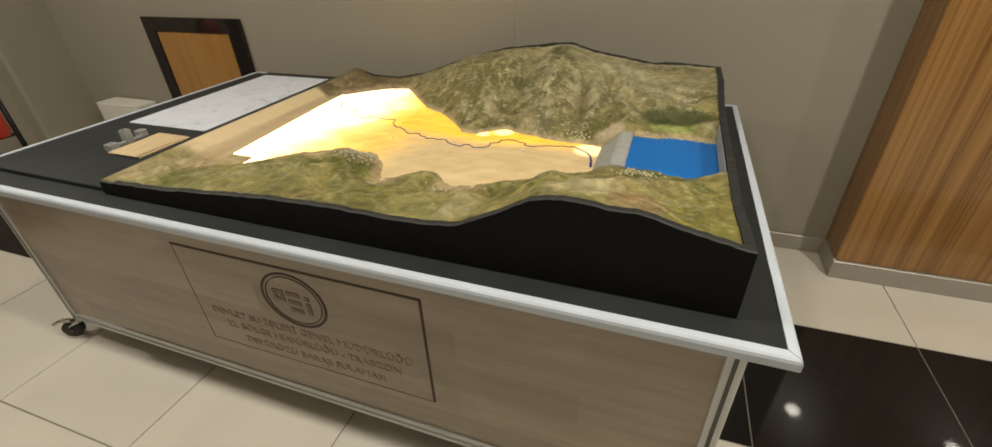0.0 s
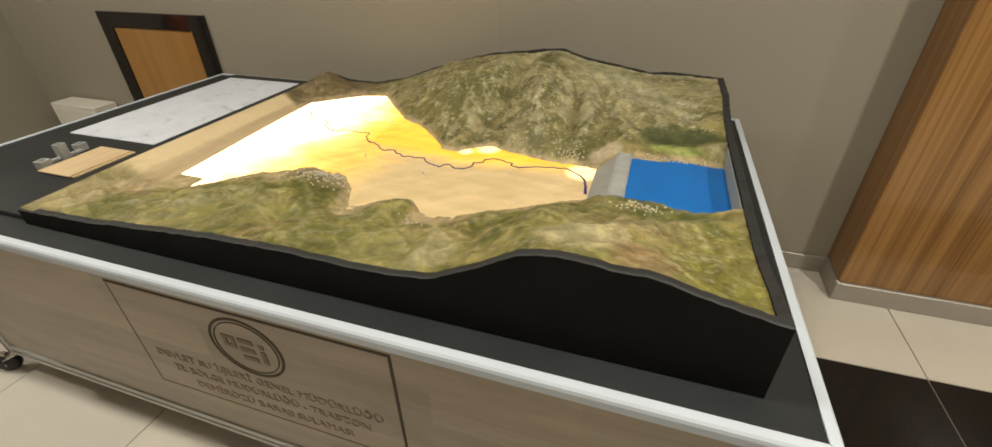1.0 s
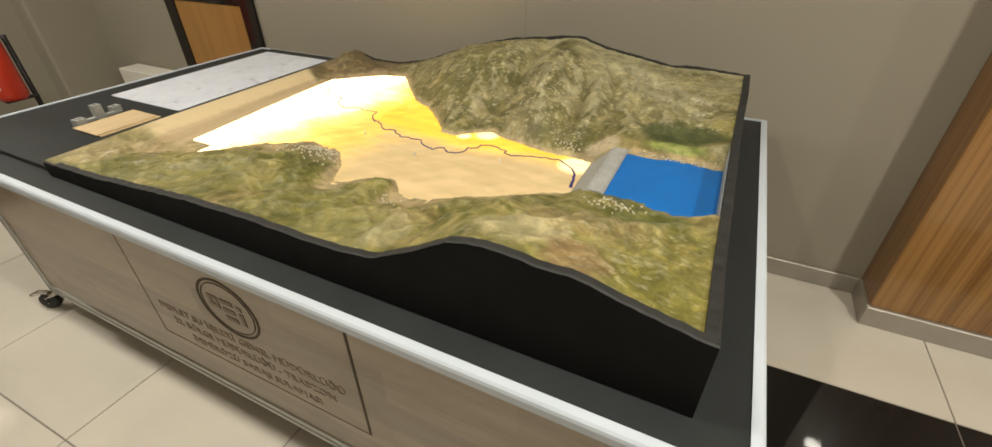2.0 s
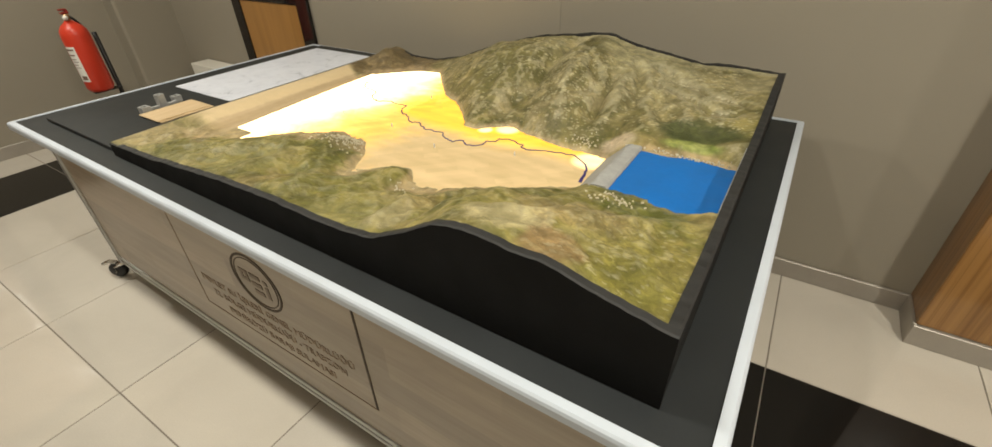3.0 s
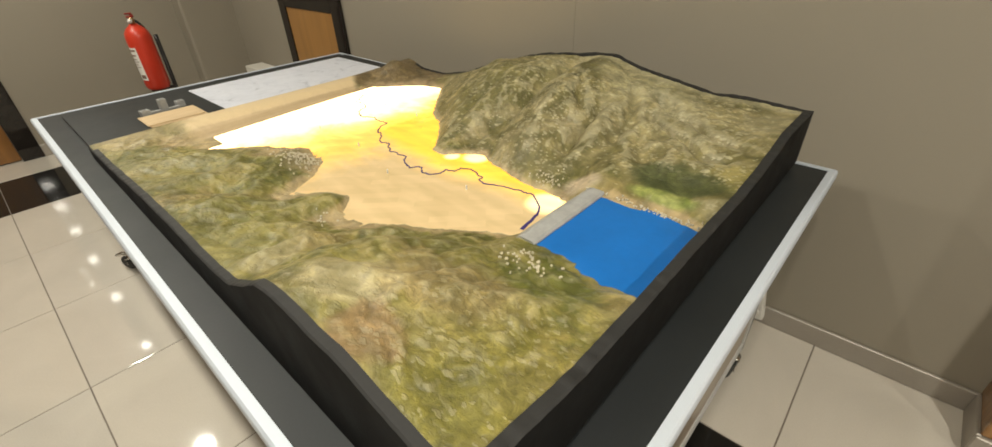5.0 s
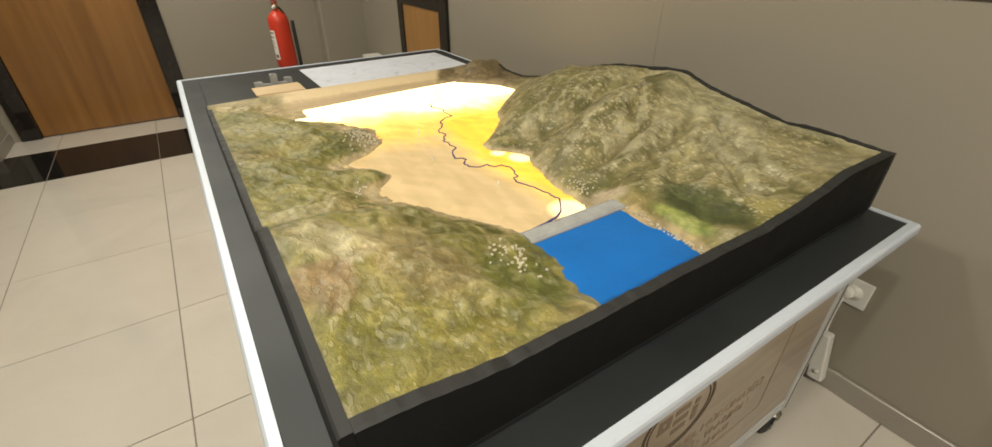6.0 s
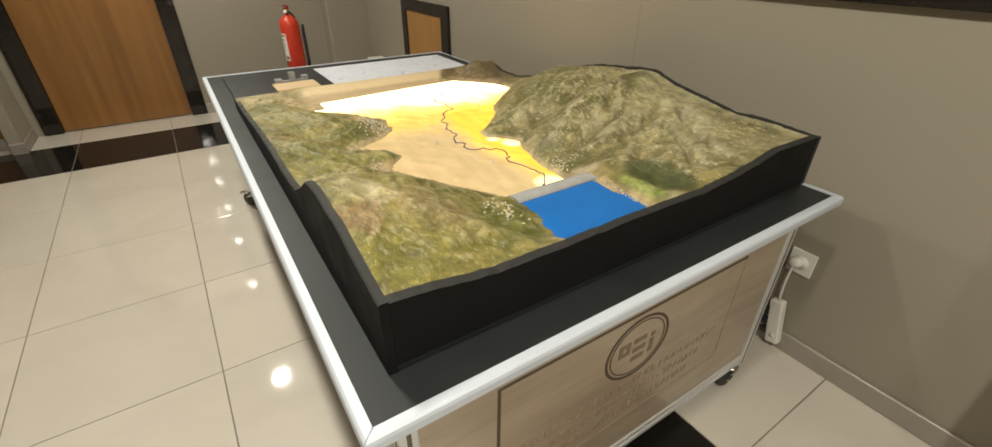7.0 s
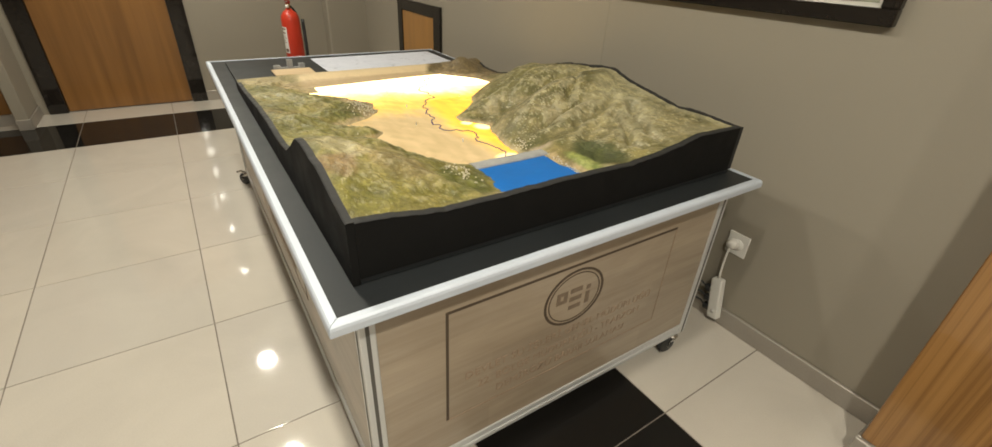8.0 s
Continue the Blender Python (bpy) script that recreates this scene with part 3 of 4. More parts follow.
def rail_bar(lo, hi, z0, z1):
    """Aluminium rail: two flanges with a sunk web between them. lo, hi: plan corners."""
    (x0, y0), (x1, y1) = lo, hi
    h = (z1 - z0) * 0.36
    bm = box(x0, x1, y0, y1, z0, z0 + h, 0.002)
    box(x0, x1, y0, y1, z1 - h, z1, 0.002, bm=bm)
    d = 0.004
    box(x0 + d * (y1 - y0 > x1 - x0), x1 - d * (y1 - y0 > x1 - x0), y0 + d * (x1 - x0 > y1 - y0), y1 - d * (x1 - x0 > y1 - y0), z0 + h, z1 - h, bm=bm)
    return bm


def table_lettering(table, turn, faint):
    """Border and emblem burnt, three lines of text engraved into a panel; turn maps (along, out, z); faint: the side
    drawn thinner and paler for the light in its groove.
    """
    def bar(a0, a1, z0, z1, o=0.0012):
        bm = bmesh.new()
        vs = [bm.verts.new(turn(a, q, z)) for q in (-0.0004, o) for a, z in ((a0, z0), (a1, z0), (a1, z1), (a0, z1))]
        for f in ((0, 1, 2, 3), (4, 7, 6, 5), (0, 4, 5, 1), (1, 5, 6, 2), (2, 6, 7, 3), (3, 7, 4, 0)):
            bm.faces.new([vs[i] for i in f])
        return bm
    hw, zl, zh, wd = 0.405, 0.236, 0.608, 0.0075
    thin = wd * 0.45
    left, right = (thin, wd) if faint == "left" else (wd, thin)
    # bottom and faint side in the paler tone: light in their grooves, as colour
    for a0, a1, z0, z1, cut in ((-hw, hw, zl - thin / 2, zl + thin / 2, LETTER), (-hw, hw, zh - wd / 2, zh + wd / 2, BURNT),
                                (-hw, -hw + left, zl + thin / 2, zh - wd / 2, LETTER if faint == "left" else BURNT),
                                (hw - right, hw, zl + thin / 2, zh - wd / 2, BURNT if faint == "left" else LETTER)):
        part("engraved_border", bar(a0, a1, z0, z1), cut, table, "engraved line")
    part("emblem_ring", ring_strip(0, 0.497, 0.092, 0.007, -0.0004, 0.0012, turn), BURNT, table, "dark engraved ring")
    part("emblem_ring", ring_strip(0, 0.497, 0.081, 0.003, -0.0004, 0.0012, turn), BURNT, table, "dark engraved ring")
    # emblem: plain shapes only
    for a0, a1, z0, z1 in ((-0.066, -0.028, 0.488, 0.500), (-0.066, -0.028, 0.516, 0.528), (-0.066, -0.053, 0.500, 0.516), (-0.041, -0.028, 0.500, 0.516),
                           (-0.018, 0.026, 0.455, 0.470), (-0.018, 0.026, 0.484, 0.499), (-0.018, 0.026, 0.513, 0.528), (0.042, 0.057, 0.458, 0.500), (0.042, 0.057, 0.509, 0.523)):
        part("emblem_block", bar(a0, a1, z0, z1), EMBLEM, table, "engraved block of the emblem")
    lines = (("DEVLET SU İŞLERİ GENEL MÜDÜRLÜĞÜ", 0.362, 0.70, 0.036), ("22. BÖLGE MÜDÜRLÜĞÜ - TRABZON", 0.314, 0.62, 0.036), ("DEMİRÖZÜ BARAJI SULAMASI", 0.264, 0.50, 0.036))
    for words, z, width, size in lines:
        cu = bpy.data.curves.new("lettering", "FONT")
        cu.body, cu.size, cu.align_x, cu.align_y = words, size, "CENTER", "BOTTOM_BASELINE"
        cu.extrude = 0.0008
        cu.resolution_u = 3
        tmp = new("lettering", cu)
        bpy.context.view_layer.update()
        me = bpy.data.meshes.new_from_object(tmp.evaluated_get(bpy.context.evaluated_depsgraph_get()))
        bpy.data.objects.remove(tmp)
        xs = [v.co.x for v in me.vertices]
        k = width / (max(xs) - min(xs))
        for v in me.vertices:
            v.co = turn(v.co.x * k, v.co.z + 0.0006, z + v.co.y)
        me.materials.clear()
        me.materials.append(LETTER)
        ob = new("lettering", me)
        ob.parent = table
        tagged(ob, "engraved line of capital letters")


def caster(table, x, y, ang):
    c = part("caster", tube([(x, y, 0.0735), (x, y, 0.066)], 0.022, 14), CHROME, table, "swivel caster with a black wheel", flat=False)
    wx, wy = x + 0.026 * math.cos(ang), y + 0.026 * math.sin(ang)
    sx, sy = -math.sin(ang), math.cos(ang)
    part("wheel", tube([(wx + sx * q, wy + sy * q, 0.0365) for q in (-0.014, -0.010, 0.010, 0.014)], [0.030, 0.0365, 0.0365, 0.030], 24), BLACK_RUBBER, c, "black rubber wheel", flat=False)
    f = bmesh.new()
    for q in (-0.0185, 0.0185):
        tube([(x + sx * q, y + sy * q, 0.066), (wx + sx * q, wy + sy * q, 0.060), (wx + sx * q, wy + sy * q, 0.030)], 0.0045, 6, f)
    tube([(x - sx * 0.017, y - sy * 0.017, 0.066), (x + sx * 0.017, y + sy * 0.017, 0.066)], 0.006, 6, f)
    part("fork", f, CHROME, c, "steel fork", flat=False)
    lv = tube([(x + 0.02 * math.cos(ang), y + 0.02 * math.sin(ang), 0.0735), (x + 0.050 * math.cos(ang), y + 0.050 * math.sin(ang), 0.078), (x + 0.085 * math.cos(ang), y + 0.085 * math.sin(ang), 0.066)], [0.010, 0.010, 0.007], 6)
    part("brake_lever", lv, CHROME, c, "steel brake lever", flat=False)


def build_table():
    t = thing("display_table", "long wheeled display table with aluminium frame and washed oak panels", "display table")
    x0, x1, y0, y1 = -1.915, 0.506, 1.020, 2.388
    tw = 0.021
    part("tabletop", box(x0 + tw, x1 - tw, y0 + tw, y1 - tw, TOP - 0.024, TOP - 0.001, 0.001), BLACK_TOP, t, "matt charcoal top")

    def trim(outer, inner):
        """Mitred edge profile with a softened nose."""
        bm = bmesh.new()
        rows = []
        for (ox, oy), (ix, iy) in zip(outer, inner):
            dx, dy = (ix - ox), (iy - oy)
            rows.append([bm.verts.new((ox + dx * f, oy + dy * f, z)) for f, z in
                         ((1, TOP + 0.0015), (0.28, TOP + 0.0015), (0.09, TOP - 0.002), (0, TOP - 0.008), (0, TOP - 0.023), (0.1, TOP - 0.025), (1, TOP - 0.025))])
        a, b = rows
        n = len(a)
        for i in range(n):
            bm.faces.new((a[i], a[(i + 1) % n], b[(i + 1) % n], b[i]))
        bm.faces.new(a)
        bm.faces.new(b[::-1])
        return bm
    g = 0.0012
    ox0, ox1, oy0, oy1, ix0, ix1, iy0, iy1 = x0, x1, y0, y1, x0 + tw, x1 - tw, y0 + tw, y1 - tw
    for o, i in ((((ox0 + g, oy0), (ox1 - g, oy0)), ((ix0 + g, iy0), (ix1 - g, iy0))), (((ox1, oy0 + g), (ox1, oy1 - g)), ((ix1, iy0 + g), (ix1, iy1 - g))),
                 (((ox1 - g, oy1), (ox0 + g, oy1)), ((ix1 - g, iy1), (ix0 + g, iy1))), (((ox0, oy1 - g), (ox0, oy0 + g)), ((ix0, iy1 - g), (ix0, iy0 + g)))):
        part("edge_trim", trim(o, i), TRIM_ALU, t, "brushed aluminium edge profile")
    p = 0.036
    zt = TOP - 0.0255
    for px, sx in ((BX0, 1), (BX1, -1)):
        for py, sy in ((BY0, 1), (BY1, -1)):
            bm = box(min(px, px + sx * p), max(px, px + sx * p), min(py, py + sy * p), max(py, py + sy * p), ZB, zt, 0.003, 2)
            post = part("post", bm, ALU, t, "slotted aluminium corner post")
            for o in ("x", "y"):
                m = 0.0005
                if o == "x":
                    bm = box(min(px - sx * m, px + sx * 0.002), max(px - sx * m, px + sx * 0.002), py + sy * p * 0.38 if sy > 0 else py - p * 0.62, py + p * 0.62 if sy > 0 else py - p * 0.38, ZB + 0.004, zt - 0.002)
                else:
                    bm = box(px + p * 0.38 if sx > 0 else px - p * 0.62, px + p * 0.62 if sx > 0 else px - p * 0.38, min(py - sy * m, py + sy * 0.002), max(py - sy * m, py + sy * 0.002), ZB + 0.004, zt - 0.002)
                part("slot", bm, GROOVE, post, "dark slot")
    ins = 0.006
    for z0, z1 in ((ZB + 0.002, ZB + 0.046), (zt - 0.026, zt - 0.0005)):
        for lo, hi in (((BX0 + p, BY0 + 0.001), (BX1 - p, BY0 + p - 0.004)), ((BX0 + p, BY1 - p + 0.004), (BX1 - p, BY1 - 0.001)),
                       ((BX0 + 0.001, BY0 + p), (BX0 + p - 0.004, BY1 - p)), ((BX1 - p + 0.004, BY0 + p), (BX1 - 0.001, BY1 - p))):
            part("rail", rail_bar(lo, hi, z0, z1), ALU, t, "aluminium rail")
    q0, q1 = ZB + 0.046, zt - 0.026
    part("panel", box(BX0 + p, BX1 - p, BY0 + ins, BY0 + 0.018, q0, q1), PANEL_WOOD, t, "washed oak front panel")
    part("panel", box(BX0 + p, BX1 - p, BY1 - 0.018, BY1 - ins, q0, q1), PANEL_WOOD, t, "washed oak back panel")
    part("panel", box(BX1 - 0.018, BX1 - ins, BY0 + p, BY1 - p, q0, q1), PANEL_WOOD, t, "washed oak end panel")
    part("panel", box(BX0 + ins, BX0 + 0.018, BY0 + p, BY1 - p, q0, q1), PANEL_WOOD, t, "washed oak end panel")
    part("floor_panel", box(BX0 + 0.03, BX1 - 0.03, BY0 + 0.03, BY1 - 0.03, ZB + 0.004, ZB + 0.02), PANEL_WOOD, t)
    table_lettering(t, lambda a, o, z: Vector((-0.641 + a, BY0 + ins - o, z)), "left")
    table_lettering(t, lambda a, o, z: Vector((BX1 - ins + o, 1.686 + a, z)), "right")
    for cx, cy, ang in ((BX0 + 0.012, BY0 + 0.004, 3.75), (BX1 - 0.03, BY0 + 0.03, 4.0), (BX0 + 0.035, BY1 - 0.03, 2.2), (BX1 - 0.012, BY1 - 0.055, 4.6)):
        caster(t, cx, cy, ang)


# ---- relief model ----
def curve_of(stations, heights, soft=0.02):
    """Smoothed line through a profile."""
    xs = np.linspace(stations[0] - 0.1, stations[-1] + 0.1, 1200)
    ys = np.interp(xs, stations, heights)
    k = max(3, int(soft / (xs[1] - xs[0])))
    win = np.hanning(2 * k + 1)
    pad = np.pad(ys, k, mode="edge")
    ys = np.convolve(pad, win / win.sum(), mode="valid")
    return lambda q: np.interp(q, xs, ys)


FRONT = curve_of([-1.24, -1.0, -0.83, -0.60, -0.45, -0.23, -0.14, -0.05, 0.02, 0.08, 0.15, 0.23, 0.30, 0.41],
                 [0.776, 0.784, 0.800, 0.818, 0.822, 0.820, 0.829, 0.872, 0.914, 0.927, 0.923, 0.917, 0.900, 0.877])
BACK = curve_of([-1.24, -1.20, -1.12, -1.0, -0.92, -0.83, -0.70, -0.52, -0.43, -0.32, -0.21, -0.15, -0.07, 0.03, 0.16, 0.27, 0.41],
                [0.800, 0.795, 0.772, 0.770, 0.782, 0.802, 0.850, 0.905, 0.925, 0.940, 0.953, 0.955, 0.930, 0.913, 0.892, 0.895, 0.887])
RIGHT = curve_of([1.09, 1.18, 1.25, 1.31, 1.45, 1.67, 1.85, 1.95, 2.05, 2.13, 2.35],
                 [0.878, 0.872, 0.861, 0.855, 0.855, 0.857, 0.853, 0.861, 0.875, 0.892, 0.889])
WEST = curve_of([1.09, 1.4, 2.0, 2.1, 2.35], [0.777, 0.783, 0.785, 0.787, 0.800])
SHORE_S = curve_of([-1.24, -1.07, -0.96, -0.85, -0.72, -0.63, -0.555, -0.485, -0.43, -0.36, -0.30, -0.22, -0.10, 0.04, 0.13, 0.25, 0.41],
                   [1.36, 1.395, 1.385, 1.475, 1.555, 1.55, 1.49, 1.385, 1.435, 1.462, 1.40, 1.43, 1.49, 1.58, 1.55, 1.535, 1.51], 0.025)
SHORE_N = curve_of([-1.24, -1.12, -1.02, -0.95, -0.86, -0.76, -0.65, -0.57, -0.48, -0.41, -0.36, -0.325, -0.27, -0.22, -0.08, 0.06, 0.15, 0.41],
                   [1.99, 2.01, 2.12, 2.18, 2.205, 2.09, 1.975, 1.935, 1.85, 1.765, 1.76, 1.80, 1.835, 1.81, 1.772, 1.765, 1.752, 1.757], 0.02)


def step(v, lo, hi):
    s = np.clip((v - lo) / (hi - lo), 0, 1)
    return s * s * (3 - 2 * s)


def ridges(x, y, scale, seed):
    """Spurs and gullies: ridged noise, -0.5 to 0.5."""
    total, amp = 0.0, 1.0
    for k in range(3):
        n = noise.noise(Vector((x * scale, y * scale, seed + 3.1 * k)))
        total += amp * (1 - abs(n) * 2.2)
        amp *= 0.5
        scale *= 2.1
    return total / 1.75 - 0.55


def seam(X, Y, way, width, height):
    """A rounded ridge (height above 0) or gully (below 0) along a broken line."""
    best = np.full(X.shape, 9.0)
    for (x0, y0), (x1, y1) in zip(way, way[1:]):
        dx, dy = x1 - x0, y1 - y0
        q = np.clip(((X - x0) * dx + (Y - y0) * dy) / (dx * dx + dy * dy), 0, 1)
        best = np.minimum(best, np.hypot(X - x0 - q * dx, Y - y0 - q * dy))
    return height * np.exp(-(best / width) ** 1.4)


def relief_heights(xs, ys):
    """Height of the ground over a grid."""
    X, Y = np.meshgrid(xs, ys, indexing="ij")
    warp = np.array([[noise.noise(Vector((x * 9, y * 9, 9))) for y in ys] for x in xs])
    spur = np.array([[ridges(x + 0.04 * noise.noise(Vector((x * 6, y * 6, 9))), y * 0.8, 6.0, 4.0) for y in ys] for x in xs])
    fold = np.array([[ridges(x * 1.2, y, 19.0, 11.0) for y in ys] for x in xs])
    fine = np.array([[noise.fractal(Vector((x * 42, y * 42, 2.0)), 0.8, 2.1, 4) for y in ys] for x in xs])
    WX, WY = X + 0.025 * warp, Y + 0.02 * warp
    s_shore, n_shore = SHORE_S(X) + 0.005 * fine, SHORE_N(X) + 0.005 * fine
    lift = step(X, 0.04, 0.13) * (LAKE - VALLEY)
    base = VALLEY - 0.002 + lift
    # south side
    s = np.clip((Y - MY0) / (s_shore - MY0), 0, 1.4)
    sc = np.clip(s, 0, 1)
    body = 0.45 * (1 - step(sc, 0.0, 1.0)) + 0.55 * (1 - sc ** 1.7)
    south = base + (FRONT(X) - 0.003 - base) * body
    mid_s = np.clip(4 * sc * (1 - sc), 0, 1)
    south = south + mid_s * (0.024 * spur + 0.006 * fold + 0.014 * np.exp(-((X + 0.05) / 0.10) ** 2 - ((Y - 1.24) / 0.08) ** 2))
    south = south + mid_s * (seam(WX, WY, ((-0.15, 1.10), (-0.20, 1.27), (-0.14, 1.42)), 0.028, 0.016) + seam(WX, WY, ((0.06, 1.12), (0.06, 1.19), (0.19, 1.25), (0.26, 1.34), (0.33, 1.40)), 0.035, 0.012)
                             + seam(WX, WY, ((-0.09, 1.14), (-0.12, 1.30), (-0.07, 1.44)), 0.022, -0.014) + seam(WX, WY, ((0.04, 1.22), (0.13, 1.27), (0.155, 1.35), (0.13, 1.46)), 0.026, -0.014) + seam(WX, WY, ((-0.02, 1.18), (0.0, 1.30), (0.05, 1.42)), 0.03, 0.010)
                             + seam(WX, WY, ((-0.52, 1.12), (-0.42, 1.28), (-0.36, 1.42)), 0.035, 0.012) + seam(WX, WY, ((-0.42, 1.14), (-0.30, 1.36)), 0.03, -0.012)
                             + seam(WX, WY, ((-0.90, 1.14), (-0.78, 1.30), (-0.64, 1.45)), 0.04, 0.012) + seam(WX, WY, ((-0.62, 1.16), (-0.53, 1.34)), 0.03, -0.010))
    south = south + 0.010 * np.exp(-((X + 0.62) / 0.09) ** 2 - ((Y - 1.47) / 0.05) ** 2) * np.clip((1 - sc) * 5, 0, 1)
    south = south + 0.012 * np.exp(-((X + 0.36) / 0.05) ** 2 - ((Y - 1.42) / 0.03) ** 2) * np.clip((1 - sc) * 7, 0, 1)
    # north side
    t = np.clip((Y - n_shore) / np.maximum(MY1 - n_shore, 0.05), -0.4, 1)
    tp = np.clip(t, 0, 1)
    rise = 1 - (1 - tp) ** 2.2
    north = base + (BACK(X) - 0.003 - base) * rise
    mid_n = np.clip(4 * tp * (1 - tp), 0, 1)
    free = np.clip((1 - tp) * 10, 0, 1) * np.clip(tp * 5, 0, 1)
    big = step(X, -0.95, -0.5)
    north = north + mid_n * (0.016 * spur + 0.004 * fold) * (0.35 + 0.65 * big)
    north = north + 1.25 * free * (seam(WX, WY, ((-0.27, 2.30), (-0.275, 2.133), (-0.30, 1.98), (-0.33, 1.85)), 0.045, -0.034) + seam(WX, WY, ((-0.19, 2.20), (-0.16, 2.10), (-0.14, 1.86)), 0.05, 0.020)
                            + seam(WX, WY, ((-0.215, 2.19), (-0.09, 2.05)), 0.020, -0.023) + seam(WX, WY, ((-0.03, 2.10), (-0.035, 2.0), (-0.04, 1.90)), 0.020, -0.026)
                            + seam(WX, WY, ((-0.01, 2.20), (0.033, 2.064), (0.04, 1.97)), 0.020, -0.023) + seam(WX, WY, ((0.0, 2.10), (0.0, 1.95)), 0.022, 0.014)
                            + seam(WX, WY, ((0.09, 2.10), (0.195, 2.045), (0.32, 1.995)), 0.020, -0.026) + seam(WX, WY, ((0.07, 2.23), (0.22, 2.116), (0.36, 2.03)), 0.022, -0.030)
                            + seam(WX, WY, ((0.06, 2.31), (0.17, 2.22), (0.34, 2.115)), 0.028, 0.017) + seam(WX, WY, ((0.08, 2.17), (0.20, 2.085), (0.33, 2.03)), 0.022, 0.012)
                            + seam(WX, WY, ((0.10, 2.02), (0.17, 1.93)), 0.03, -0.012) + seam(WX, WY, ((-0.60, 2.25), (-0.56, 2.05), (-0.50, 1.90)), 0.05, 0.014) + seam(WX, WY, ((-0.44, 2.28), (-0.43, 2.08), (-0.42, 1.90)), 0.03, -0.012)
                            + 0.016 * np.exp(-((X + 0.46) / 0.12) ** 2 - ((Y - 2.16) / 0.09) ** 2) + 0.042 * np.exp(-((X + 1.15) / 0.085) ** 2 - ((Y - 2.20) / 0.07) ** 2)
                            - 0.012 * np.exp(-((X - 0.30) / 0.09) ** 2 - ((Y - 1.885) / 0.045) ** 2) + 0.008 * np.exp(-((X - 0.29) / 0.10) ** 2 - ((Y - 1.80) / 0.022) ** 2))
    # no crest stands over the back board
    over = north - (BACK(X) - 0.004 - 0.10 * (MY1 - Y))
    north = north - np.maximum(over, 0) * 0.85 * step(X, -0.30, -0.20)
    in_s, in_n = s < 1, t > 0
    H = np.where(in_s, south, np.where(in_n, north, base - 0.008))
    H = H + np.where(in_s | in_n, 0.0024 * fine * np.where(in_s, np.clip((1 - s) * 8, 0, 1) * np.clip(s * 12, 0.2, 1), np.clip(tp * 8, 0, 1)), 0)
    # the sand plain at the west end slopes up to the edge
    skew = 0.10 * (Y - 1.40)
    plain_w = VALLEY - 0.004 + 0.0065 * step(-X - skew, 1.050, 1.066) + 0.026 * step(-X, 1.070, 1.235) + 0.001 * fine
    west = step(-X - skew, 1.02, 1.05) * (1 - np.where(in_s, np.clip((1 - s) * 3, 0, 1), 0)) * (1 - np.where(in_n, np.clip(tp * 4, 0, 1), 0))
    H = H * (1 - west) + plain_w * west
    H = np.where(in_s & (X < -0.97), np.maximum(H, VALLEY + 0.002), H)
    k = step(-X, 1.15, 1.229)
    H = H * (1 - k) + (WEST(Y) + 0.0015) * k
    # meet the end board, and fall to the lake's shores
    k = step(X, 0.30, 0.40)
    land = in_s | in_n
    H = np.where(land, H * (1 - k) + (RIGHT(Y) - 0.004) * k, H)
    shore_gap = np.where(in_s, np.clip((1 - s) * 9, 0, 1), np.where(in_n, np.clip(tp * 9, 0, 1), 1))
    H = np.where(land & (X > 0.25), base + (H - base) * shore_gap, H)
    return X, Y, H


def grid_mesh(bm, X, Y, Z, keep=None):
    n, m = X.shape
    vs = [[bm.verts.new((X[i, j], Y[i, j], Z[i, j])) for j in range(m)] for i in range(n)]
    for i in range(n - 1):
        for j in range(m - 1):
            bm.faces.new((vs[i][j], vs[i + 1][j], vs[i + 1][j + 1], vs[i][j + 1]))
    return bm


def board(points, out, z0, tops):
    """An upright board: points along its inner edge, the vector out its thickness, tops its uneven upper edge."""
    bm = bmesh.new()
    rows = []
    for (x, y), z in zip(points, tops):
        rows.append([bm.verts.new(c) for c in ((x, y, z0), (x + out[0], y + out[1], z0), (x + out[0], y + out[1], z - 0.002), (x + out[0] * 0.8, y + out[1] * 0.8, z), (x, y, z))])
    for a, b in zip(rows, rows[1:]):
        for i in range(5):
            bm.faces.new((a[i], a[(i + 1) % 5], b[(i + 1) % 5], b[i])).material_index = int(i in (2, 3))
    bm.faces.new(rows[0])
    bm.faces.new(rows[-1][::-1])
    return bm


